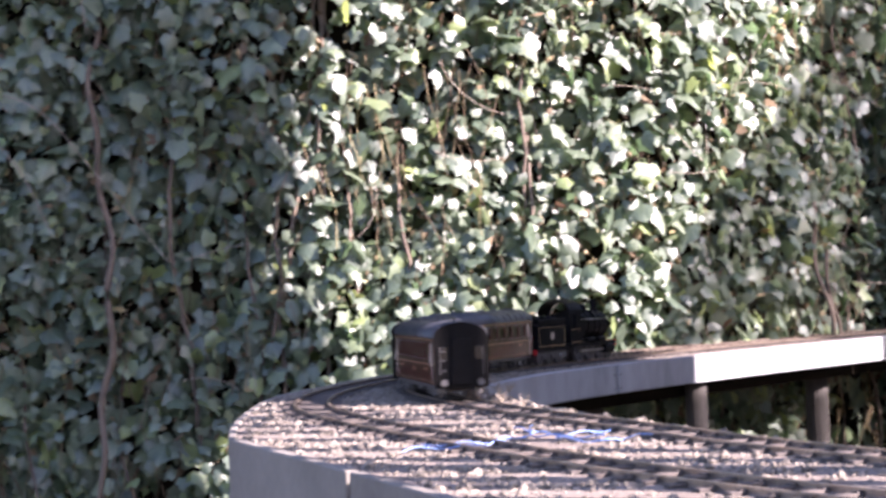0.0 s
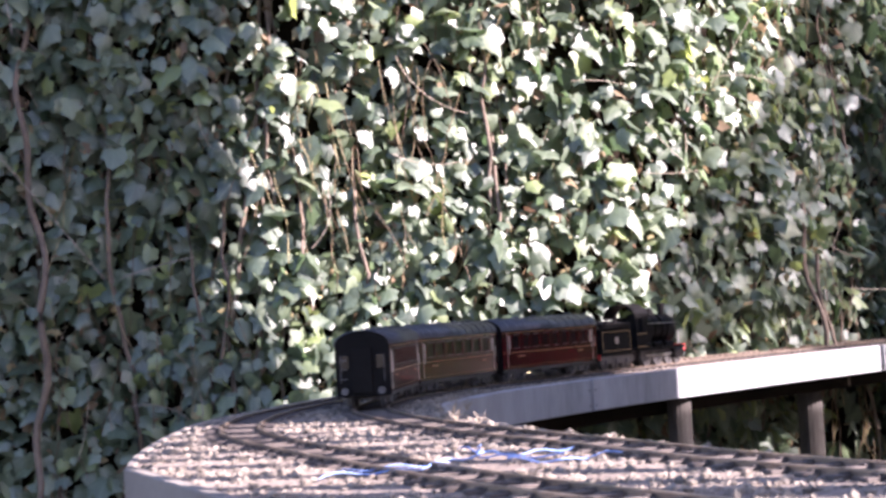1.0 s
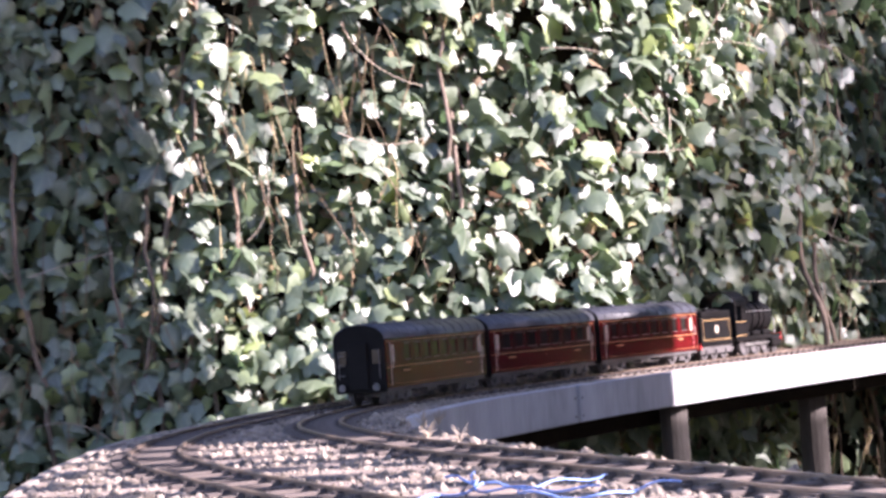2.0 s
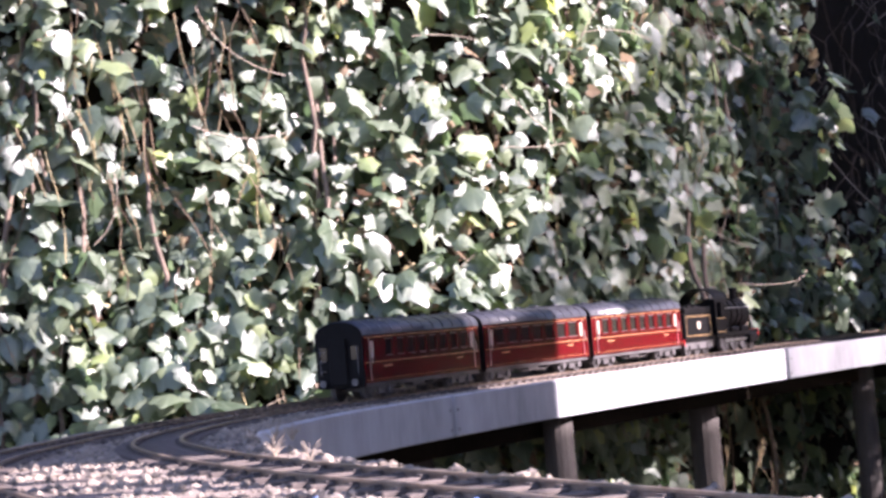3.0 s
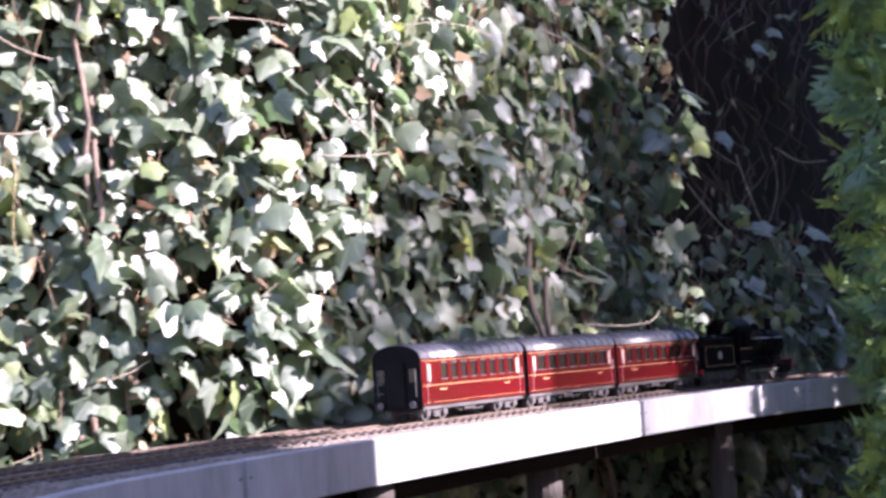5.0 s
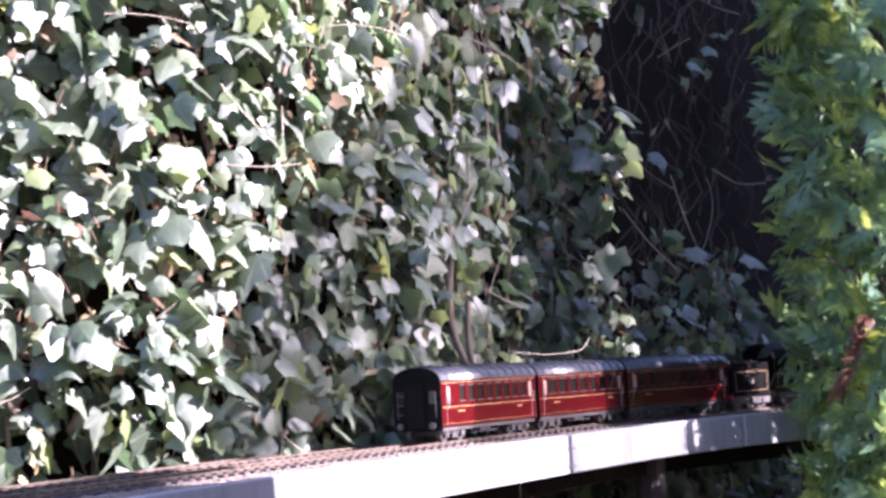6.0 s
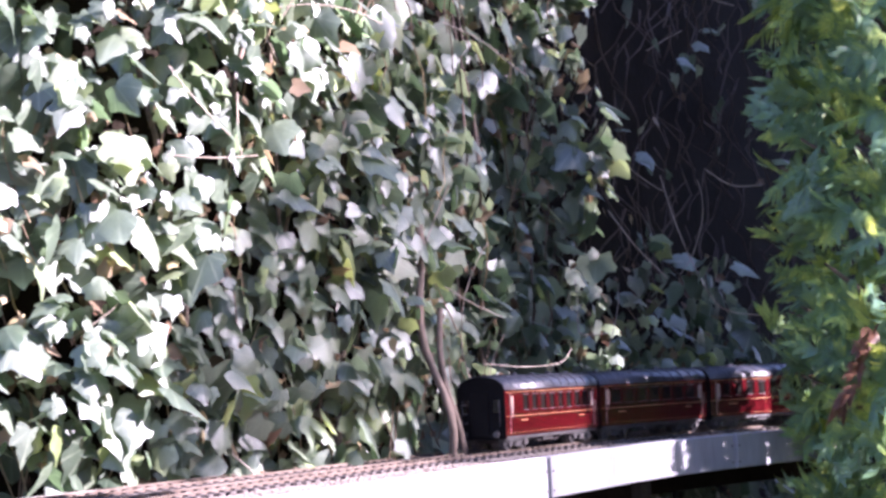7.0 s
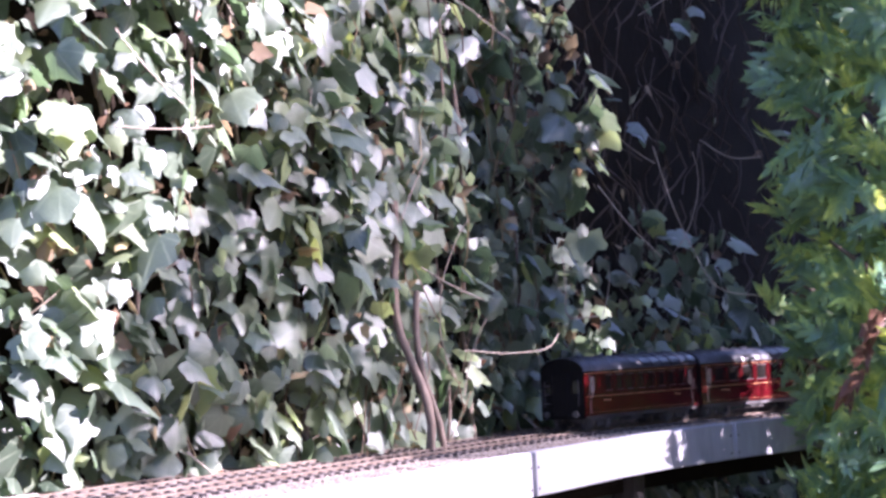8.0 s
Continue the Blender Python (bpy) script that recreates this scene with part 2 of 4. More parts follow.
def shade_run(name, a, b, z1, width=.15, open_a=0.0, open_b=0.0, z0=-.75, z2=None, jitter=0.0):
    """An unseen boarded screen from a to b, added to cast shade; the gaps between its boards go from open_a to open_b,
    the top from z1 to z2."""
    a, b = Vector((*a, 0)), Vector((*b, 0))
    d, full = (b - a).normalized(), (b - a).length
    n = Vector((-d.y, d.x, 0))
    bm = bmesh.new()
    k, odd = 0.0, 0
    while k < full - .01:
        gap = open_a + (open_b - open_a) * k / full
        top = z1 if z2 is None else z1 + (z2 - z1) * k / full
        p, q = a + d * k, a + d * min(full, k + (width * (1 - gap) if gap else width + .003))
        o = n * (.008 if odd and not gap else 0)
        c = [bm.verts.new(v + o + n * w + Vector((0, 0, z))) for z in (z0, top) for v, w in ((p, 0), (q, 0), (q, .018), (p, .018))]
        for f in ((0, 1, 2, 3), (4, 5, 6, 7), (0, 1, 5, 4), (1, 2, 6, 5), (2, 3, 7, 6), (3, 0, 4, 7)):
            bm.faces.new([c[i] for i in f])
        k, odd = k + width * (1 + jitter * noise.noise(Vector((k * 23, 1.7, 0)))), 1 - odd
    bmesh.ops.recalc_face_normals(bm, faces=bm.faces)
    return tagged(new(name, mesh_of(name, bm, POST)), "unseen boarded screen added to shade the layout", "fence", kind="structure")


# unseen boards added across the sun's way, so that light reaches the layout past their ends and gaps alone
SUN_FLAT = Vector((TO_SUN.x, TO_SUN.y, 0)).normalized()
ACROSS = Vector((-SUN_FLAT.y, SUN_FLAT.x, 0))


def toward_sun(c, d):
    p = ACROSS * c + SUN_FLAT * d
    return (p.x, p.y)


shade_run("shade_slats", toward_sun(.9, .55), toward_sun(2.28, .55), 2.5, .07, .52, .48, jitter=.8)
shade_run("shade_south", toward_sun(2.28, .55), toward_sun(3.29, .55), 2.5, .12)
shade_run("shade_panel", toward_sun(3.28, .55), toward_sun(3.37, .55), 2.5, .12, z0=1.32)
shade_run("shade_rail", toward_sun(3.27, .55), toward_sun(3.51, .55), 1.075, .3, z0=1.006)
shade_run("shade_low", toward_sun(3.29, .55), toward_sun(4.30, .55), .885, .014, .36, .40, z2=.75)
shade_run("shade_corner", toward_sun(4.30, .55), toward_sun(4.75, .55), .66, .014, .6, .66)
shade_run("shade_gap", toward_sun(3.96, .55), toward_sun(4.75, .55), 1.03, .014, .32, .62, .66)
shade_run("shade_gable", toward_sun(3.70, .55), toward_sun(4.75, .55), 1.18, .014, .14, .28, 1.03, 2.1)
shade_run("shade_east", toward_sun(4.75, .55), toward_sun(7.5, .55), 2.6)


# ---- the layout's deck ----
def outer_off(i):
    y = TRACK[i].y
    if i > 300:
        return .17
    if y < 2.197:  # the straight front board
        n, p = normal_at(TRACK, i), TRACK[i]
        return (p.x - .011 + .3243 * (p.y - 1.34)) / (-n.x - .3243 * n.y)
    return float(np.interp(y, [2.197, 2.6, 2.95, 3.4], [0.322, .222, .155, .17]))


def inner_off(i):
    y = TRACK[i].y
    if i > 300:
        return .13
    return np.interp(y, [1, 2.2, 2.45, 2.8, 3.0, 3.2], [.05, .06, .075, .088, .11, .13])


TOP, THICK = -.006, .016
n_pts = range(0, len(TRACK), 2)
vs, fs = [], []
for i in n_pts:
    n, p = normal_at(TRACK, i), TRACK[i]
    for k in range(9):
        o = -inner_off(i) + .006 + (inner_off(i) - .006 + outer_off(i)) * k / 8
        vs.append(p + n * o + Vector((0, 0, TOP + .002 * noise.noise((p + n * o) * 30))))
    vs.append(p + n * outer_off(i) + Vector((0, 0, TOP - THICK)))
    vs.append(p - n * (inner_off(i) - .006) + Vector((0, 0, TOP - THICK)))
m = 11
for r in range(len(n_pts) - 1):
    for k in range(m):
        k2 = (k + 1) % m
        fs.append((r * m + k, r * m + m + k, r * m + m + k2, r * m + k2))
deck = thing("railway_deck", "raised model railway deck with gravel top and grey fascia boards", "railway deck")
deck_top = link("deck_top", arrays("deck_top", vs, fs, DECK), deck, "dusty felted deck top")


def board_run(name, line_off, i0, i1, z0, z1, thick, material, label="", lap=.0006):
    """A board that follows the deck's edge between two stations, bent to it."""
    bm = bmesh.new()
    rows = []
    for f in [i0 + .45] + list(range(int(i0) + 3, int(i1) - 2, 4)) + [i1 - .45]:
        i = int(f)
        n, p = normal_at(TRACK, i), TRACK[i].lerp(TRACK[i + 1], f - i)
        o, s = line_off(i), (1 if line_off(i) > 0 else -1)
        rows.append([bm.verts.new(p + n * (o + s * w) + Vector((0, 0, z))) for w, z in ((lap, z0), (lap, z1), (thick, z1), (thick, z0))])
    for a, b in zip(rows, rows[1:]):
        for k in range(4):
            bm.faces.new((a[k], a[(k + 1) % 4], b[(k + 1) % 4], b[k]))
    bm.faces.new(rows[0])
    bm.faces.new(rows[-1][::-1])
    bmesh.ops.recalc_face_normals(bm, faces=bm.faces)
    es = [e for e in bm.edges if e.calc_face_angle(0) > 1]
    bmesh.ops.bevel(bm, geom=es, offset=.0012, segments=1, affect="EDGES")
    return part(name, bm, material, deck, label)


def station(x, y):
    return min(range(len(TRACK)), key=lambda i: (TRACK[i] - Vector((x, y, 0))).length)


INNER = lambda i: -inner_off(i)
cuts = [station(-.045, 2.80), 258, 356, 414, station(1.75, 4.78), station(2.5, 5.03)]
for a, b in zip(cuts, cuts[1:]):
    board_run("fascia_board", INNER, a, b, TOP - .042, TOP + .004, .009, BOARD, "grey fascia board", -.0054)
for c in cuts[1:-2]:
    for s in (-1, 1):
        for z in (-.012, -.034):
            i = c + s
            q = TRACK[i] - normal_at(TRACK, i) * (inner_off(i) + .009)
            bm = bmesh.new()
            rod(bm, q + normal_at(TRACK, i) * .001 + Vector((0, 0, TOP + z)), q - normal_at(TRACK, i) * .0008 + Vector((0, 0, TOP + z)), .0016, n=8)
            part("screw", bm, IRON, deck, "dull screw head")
cuts = [20, station(.17, 1.82), station(0.071, 2.197)]
for a, b in zip(cuts, cuts[1:]):
    board_run("edge_board", outer_off, a, b, TOP - .075, TOP + .002, .012, BOARD_END, "weathered brown-grey edge board")
board_run("edge_board", outer_off, station(0.071, 2.197), len(TRACK) - 2, TOP - .05, TOP + .002, .009, BOARD_END)
# bearers under the far leg, near-black so that their colour carries the shade below the fascia
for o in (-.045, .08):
    board_run("bearer", lambda i, o=o: o, station(.05, 3.15), len(TRACK) - 2, TOP - .070, TOP - THICK - .001, .03, BACK, "timber bearer with under-deck shade in its near-black colour")


# ---- posts under the deck ----
def post(x, y, r, square=False):
    t = thing("support_post", "weathered round timber post under the deck", "post", "posts under the deck", at=(x, y, -.75))
    bm = bmesh.new()
    rod(bm, (0, 0, -.02), (0, 0, .75 + TOP - THICK - .002), r, r * .96, 16)
    for v in bm.verts:
        v.co.x += .002 * noise.noise(v.co * 9 + Vector((x, y, 0)))
    part("shaft", bm, POST, t, smooth=False)
    bm = bmesh.new()
    box(bm, -r * 1.3, r * 1.3, -r * 1.3, r * 1.3, .75 + TOP - THICK - .0025, .75 + TOP - THICK - .001, .0)
    part("cap_plate", bm, POST, t)
    return t


for x, y, r in ((.432, 3.545, .020), (.745, 4.02, .024), (1.115, 4.345, .021), (1.5, 4.62, .022), (.24, 3.44, .02), (-.06, 2.6, .03), (.2, 1.8, .03)):
    post(x, y, r)


# ---- tracks ----
GAUGE = .040


def rail_mesh(line, off, z0=-.0055, z1=0.0):
    prof = [(-.0016, z1), (.0016, z1), (.0016, z1 - .0016), (.0008, z1 - .0022), (.0008, z0 + .0012), (.0030, z0), (-.0030, z0), (-.0008, z0 + .0012), (-.0008, z1 - .0022), (-.0016, z1 - .0016)]
    vs, fs = [], []
    L = line[::2]
    for i, p in enumerate(L):
        n = normal_at(L, i)
        for w, z in prof:
            vs.append(p + n * (off + w) + Vector((0, 0, z)))
    k = len(prof)
    for i in range(len(L) - 1):
        for j in range(k):
            j2 = (j + 1) % k
            fs.append((i * k + j, i * k + j2, i * k + k + j2, i * k + k + j))
    return arrays("rail", vs, fs, RAIL)


bm = bmesh.new()
box(bm, -.0045, .0045, -.035, .035, -.0085, -.0030, .0008)
for s in (-1, 1):
    box(bm, -.003, .003, s * GAUGE / 2 - .0055, s * GAUGE / 2 + .0055, -.0032, -.0018)
SLEEPER_ME = mesh_of("sleeper", bm, SLEEPER)


def second_off(i):
    if i > 300:
        return .098
    return np.interp(TRACK[i].y, [1, 2.5, 2.95], [.178, .178, .098])


SECOND = beside(TRACK, second_off)
for _ in range(60):
    SECOND = [SECOND[0]] + [(SECOND[i - 1] + SECOND[i + 1]) / 2 for i in range(1, len(SECOND) - 1)] + [SECOND[-1]]


def track(line, label):
    t = thing("railway_track", label, "railway track", "tracks on the deck")
    for s in (-1, 1):
        link("rail", rail_mesh(line, s * GAUGE / 2), t, "worn steel rail")
    s, last = 0.0, None
    for i in range(len(line) - 1):
        s += (line[i + 1] - line[i]).length
        if last is None or s - last >= (.024 if line[i].y < 2.5 else .0195):
            last = s
            if i < 15 or i > 470:
                continue
            d = line[i + 1] - line[i]
            o = link("sleeper", SLEEPER_ME, t)
            o.matrix_basis = Matrix.Translation(line[i]) @ pose(0, 0, 0, 0, 0, math.degrees(math.atan2(d.y, d.x)) + random.uniform(-1.5, 1.5))
    return t


track(TRACK, "inner model railway track with dark sleepers and worn rails")
track(SECOND, "outer model railway track with dark sleepers and worn rails")


# ---- ballast ----
def stones(count):
    base = bmesh.new()
    bmesh.ops.create_icosphere(base, subdivisions=1, radius=1)
    bv = np.array([v.co[:] for v in base.verts])
    bf = np.array([[v.index for v in f.verts] for f in base.faces])
    base.free()
    V, Fc = [], []
    rng = np.random.default_rng(4)
    k = 0
    for _ in range(count):
        near = rng.random() < .7
        i = int(rng.integers(20, 245)) if near else int(rng.integers(245, 470))
        n = normal_at(TRACK, i)
        o = rng.uniform(-inner_off(i) + .004, outer_off(i) - .004)
        on_track = min(abs(o), abs(o - second_off(i))) < .036
        r = rng.uniform(.0006, .0017) if on_track or not near else min(.0042, .0008 + rng.exponential(.0009))
        lane = min(abs(o), abs(o - second_off(i)))
        if not near and (abs(lane - .020) < .0045 or lane < .036 and rng.random() < .35):
            continue
        p = TRACK[i] + n * o
        if near and rng.random() < 1.8 * (noise.noise(p * 13) + .6 * noise.noise(p * 40)) + (.4 if on_track else .18):
            continue  # bare earthy patches
        sq = rng.uniform(.6, 1.25, 3) * r
        a = rng.uniform(0, 6.28)
        R = np.array([[math.cos(a), -math.sin(a), 0], [math.sin(a), math.cos(a), 0], [0, 0, 1]])
        v = (bv * (1 + rng.uniform(-.25, .25, (len(bv), 1)))) * sq @ R.T
        V.append(v + [p.x, p.y, TOP + r * rng.uniform(-.35, .3)])
        Fc.append(bf + k)
        k += len(bv)
    return np.concatenate(V), np.concatenate(Fc)


sv, sf = stones(42000)
tagged(new("ballast", arrays("ballast", sv.tolist(), sf.tolist(), STONE)), "pale loose gravel ballast strewn over the deck", "gravel", kind="stuff")

# blue cord lying in tangles on the gravel
cords = []
rng = random.Random(8)
for k in range(5):
    x, y = rng.uniform(.015, .06), rng.uniform(1.94, 2.07)
    a = rng.uniform(1.2, 2.6)
    line = []
    for i in range(22):
        a += rng.uniform(-.55, .55)
        x, y = x + math.cos(a) * .006, y - math.sin(a) * .010
        line.append(((x, y, TOP + .004 + .0015 * math.sin(i * .9 + k)), .0007))
    cords.append(line)
cord = thing("blue_cord", "tangled bright blue plastic cord on the gravel", "cord")
for line in cords:
    link("strand", tube_mesh("strand", [line], BLUE), cord)


# ---- ivy ----
HALF = [(0, .02), (.13, .12), (.36, .17), (.46, .04), (.46, -.13), (.56, -.30), (.51, -.44), (.36, -.52), (.24, -.68), (.09, -.90)]
LEAF = np.array([(x, y, 0) for x, y in HALF] + [(0, -1.0, 0)] + [(-x, y, 0) for x, y in HALF[:0:-1]] + [(.0, -.25, 0), (0, -.6, 0)], float)
LEAF[:, 2] = -.28 * np.abs(LEAF[:, 0]) ** 1.3 - .14 * LEAF[:, 1] ** 2
RIM, TIP = len(LEAF) - 2, len(HALF)
LEAF_F = np.array([(RIM if not 7 <= i < RIM - 7 else RIM + 1, i, (i + 1) % RIM) for i in range(RIM)] + [(RIM, 7, RIM + 1), (RIM, RIM + 1, RIM - 7)])[:, ::-1]


LEAF_UV = LEAF[:, :2] * [1, -1] + [0, .04]


def with_uv(me, repeats=1):
    """Lay each leaf's outline into the mesh's UV map, for its veins."""
    uv = me.uv_layers.new(name="UVMap")
    idx = np.empty(len(me.loops), int)
    me.loops.foreach_get("vertex_index", idx)
    uv.data.foreach_set("uv", LEAF_UV[idx % len(LEAF)].ravel())
    return me


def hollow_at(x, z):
    """How bare the wall is: the hollow where the ivy thins out and the shade-coloured wall shows."""
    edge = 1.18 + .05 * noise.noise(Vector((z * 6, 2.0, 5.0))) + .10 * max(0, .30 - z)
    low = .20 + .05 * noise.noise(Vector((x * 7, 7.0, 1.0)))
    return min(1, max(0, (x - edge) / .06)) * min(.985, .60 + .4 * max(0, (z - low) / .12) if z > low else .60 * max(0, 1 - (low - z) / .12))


def leaf_places(count, rng):
    """Wall place, facing and size of each leaf."""
    out = []
    while len(out) < count:
        x = rng.uniform(-1.7, 1.9)
        z = rng.uniform(-.7, 1.15)
        gap = noise.noise(Vector((x * 3.1, z * 2.3, 4.0))) + .5 * noise.noise(Vector((x * 8, z * 7, 9.0)))
        hollow = hollow_at(x, z)
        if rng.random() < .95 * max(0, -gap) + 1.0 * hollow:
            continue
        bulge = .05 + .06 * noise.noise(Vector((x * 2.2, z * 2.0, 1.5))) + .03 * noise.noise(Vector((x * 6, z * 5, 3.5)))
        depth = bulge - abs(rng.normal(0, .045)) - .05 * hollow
        n = wall_n(x)
        p = Vector((x, wall_y(x), z)) + n * max(depth, -.09)
        size = float(np.clip(rng.lognormal(math.log(.0268), .34), .013, .050))
        tilt, yaw, twist = rng.normal(.32, .5), rng.normal(.22, .66), rng.normal(0, .55)
        out.append((p, n, size, tilt, yaw, twist))
    return out


def leaf_matrix(p, n, size, tilt, yaw, twist):
    up = Vector((0, 0, 1))
    f = Matrix.Rotation(yaw, 3, up) @ n
    side = up.cross(f).normalized()
    f = Matrix.Rotation(-tilt, 3, side) @ f
    u = Matrix.Rotation(twist, 3, f) @ f.cross(side)
    side = u.cross(f)
    return Matrix(((side.x, u.x, f.x, p.x), (side.y, u.y, f.y, p.y), (side.z, u.z, f.z, p.z), (0, 0, 0, 1))) @ Matrix.Diagonal((size, size, size, 1))


ivy = thing("ivy", "dense dark green ivy climbing over the garden wall", "ivy")
rng = np.random.default_rng(11)
places = leaf_places(28500, rng)
# the leaves that stand furthest out beside the viaduct are pieces of their own
front = sorted(range(len(places)), key=lambda k: -((places[k][0] - Vector((places[k][0].x, wall_y(places[k][0].x), places[k][0].z))).dot(places[k][1])) + (9 if not (.3 < places[k][0].x < 1.1 and .0 < places[k][0].z < .5) else 0))[:280]
front = set(front)
V, Fc, k = [], [], 0
for j, pl in enumerate(places):
    if j in front:
        continue
    mt = np.array(leaf_matrix(*pl))
    v = LEAF.copy()
    v[:, 0] *= rng.uniform(.85, 1.2)
    v[:, 2] *= rng.uniform(.5, 2.6)
    v[:, 2] += rng.normal(0, .22) * v[:, 0] * v[:, 1] + rng.normal(0, .10) * v[:, 0]
    v[1:RIM, :2] *= 1 + rng.uniform(-.10, .10, (RIM - 1, 1))
    V.append(v @ mt[:3, :3].T + mt[:3, 3])
    Fc.append(LEAF_F + k)
    k += len(LEAF)
leaves = link("leaf_mass", with_uv(arrays("leaf_mass", np.concatenate(V).tolist(), np.concatenate(Fc).tolist(), IVY, True)), ivy)
tagged(leaves, kind="stuff")
kinds = []
for j in range(6):
    v = LEAF.copy()
    v[:, 0] *= .85 + .07 * j
    v[:, 2] *= .6 + .3 * j
    v[1:RIM, :2] *= 1 + rng.uniform(-.10, .10, (RIM - 1, 1))
    kinds.append(with_uv(arrays("leaf", v.tolist(), LEAF_F.tolist(), IVY, True)))
for j in sorted(front):
    o = link("leaf", kinds[j % 6], ivy)
    o.matrix_basis = leaf_matrix(*places[j])

# woody stems running up the wall, and thin dry twigs
rng = random.Random(5)
stems = []
for k in range(40):
    x, z = rng.uniform(-1.6, 1.12), -.72
    r = rng.uniform(.002, .006)
    line = []
    lean = rng.uniform(-.12, .12)
    while z < 1.15:
        n = wall_n(x)
        line.append((Vector((x, wall_y(x), z)) + n * (.005 + .03 * noise.noise(Vector((k, z * 3, 0)))), r * (1 - .25 * (z + .7))))
        z += .05
        x += lean * .05 + rng.uniform(-.012, .012)
    stems.append(line)
for x0, r, top in ((.765, .0046, 20), (.790, .0036, 18), (-.62, .006, 38)):
    stems.append([(Vector((x0 + .014 * math.sin(z * 9 + x0 * 20) + .007 * math.sin(z * 31 + x0 * 50) + .01 * z, wall_y(x0), z)) + wall_n(x0) * (.06 + .01 * math.sin(z * 17 + x0)), r * (1.15 - .5 * abs(z))) for z in [-.7 + .025 * i for i in range(24 if x0 > 0 else 0, top * 2)]])
for line in stems:
    link("stem", tube_mesh("stem", [line], STEM, 6), ivy, "brown woody ivy stem")
twigs = []
for k in range(80):
    x, z = rng.uniform(-1.3, 1.5), rng.uniform(-.4, 1.0)
    n = wall_n(x)
    p = Vector((x, wall_y(x), z)) + n * rng.uniform(.02, .07)
    d = Vector((rng.uniform(-1, 1), 0, rng.uniform(-1, .8))).normalized()
    line, bend = [], rng.uniform(-.25, .25)
    for i in range(rng.randint(4, 9)):
        line.append((p.copy(), .0008))
        d = (d + Vector((bend * d.z, 0, -bend * d.x)) + n * rng.uniform(-.14, .12)).normalized()
        p += d * .024
    twigs.append(line)
# the long arching shoots that hang clear of the leaves
for pts in (
    [(-.860, 3.80, .522), (-.760, 3.80, .506), (-.695, 3.80, .462), (-.633, 3.80, .384), (-.561, 3.80, .290), (-.489, 3.80, .195)],
    [(-.861, 3.80, .496), (-.798, 3.80, .430), (-.747, 3.80, .359), (-.698, 3.80, .249)],
    [(-.631, 3.80, .790), (-.632, 3.80, .699), (-.623, 3.80, .620)],
    [(-.460, 3.80, .196), (-.398, 3.80, .213), (-.335, 3.80, .224)],
    [(.847, 4.23, .529), (.893, 4.23, .508), (.935, 4.24, .480), (.959, 4.25, .466)],
    [(1.118, 4.40, .307), (1.155, 4.40, .258), (1.199, 4.40, .213)],
    [(1.238, 4.50, .365), (1.256, 4.50, .302), (1.281, 4.50, .239), (1.320, 4.50, .175), (1.383, 4.50, .160)],
    [(1.306, 4.50, .373), (1.348, 4.50, .349), (1.395, 4.50, .348)],
    [(.843, 4.22, .326), (.823, 4.22, .285), (.798, 4.20, .237)],
    [(.831, 4.22, .202), (.866, 4.22, .180), (.907, 4.23, .162)],
    [(.892, 4.27, .106), (.951, 4.28, .100), (1.004, 4.30, .104), (1.031, 4.33, .121)],
    [(1.066, 4.40, .216), (1.068, 4.40, .179), (1.070, 4.40, .142), (1.109, 4.40, .141)],
):
    fine = []
    P = [Vector(q) for q in pts]
    P = [2 * P[0] - P[1]] + P + [2 * P[-1] - P[-2]]
    for i in range(1, len(P) - 2):
        for j in range(6):
            u = j / 6
            a, b, c, d = P[i - 1:i + 3]
            fine.append((.5 * ((2 * b) + (c - a) * u + (2 * a - 5 * b + 4 * c - d) * u * u + (3 * b - a - 3 * c + d) * u ** 3), .0009))
    fine.append((P[-2], .0009))
    twigs.append(fine)
for line in twigs:
    link("twig", tube_mesh("twig", [line], TWIG, 4), ivy, "pale dry twig")

# tangle of thin dry runners and withered leaves behind the green ones
rng = random.Random(15)
runners, bare = [], []
for k in range(560):
    x, z = rng.uniform(-1.5, 1.1), rng.uniform(-.6, 1.0)
    line, lean = [], rng.uniform(-.5, .5)
    for i in range(rng.randint(4, 8)):
        n = wall_n(x)
        line.append((Vector((x, wall_y(x), z)) + n * (.01 + .05 * abs(noise.noise(Vector((x * 9, z * 9, k * .1))))), .0009))
        x, z = x + lean * .03 + rng.uniform(-.008, .008), z + .035
    runners.append(line)
for k in range(260):  # bare brown growth in the hollow
    x, z = rng.uniform(1.22, 2.05), rng.uniform(-.3, 1.0)
    line, lean = [], rng.uniform(-1.2, 1.2)
    for i in range(rng.randint(4, 9)):
        n = wall_n(x)
        line.append((Vector((x, wall_y(x), z)) + n * (-.06 + .10 * abs(noise.noise(Vector((x * 9, z * 9, k * .1))))), rng.uniform(.0008, .002)))
        x, z = x + lean * .02 + rng.uniform(-.012, .012), z + .03
    bare.append(line)
tagged(link("bare_growth", tube_mesh("bare_growth", bare, BRAMBLE, 4), ivy, "bare brown stems in a dark hollow"), kind="stuff")
tagged(link("runner_tangle", tube_mesh("runner_tangle", runners, DRY, 4), ivy, "thin dry tan runners"), kind="stuff")
rng = np.random.default_rng(31)
V, Fc, k = [], [], 0
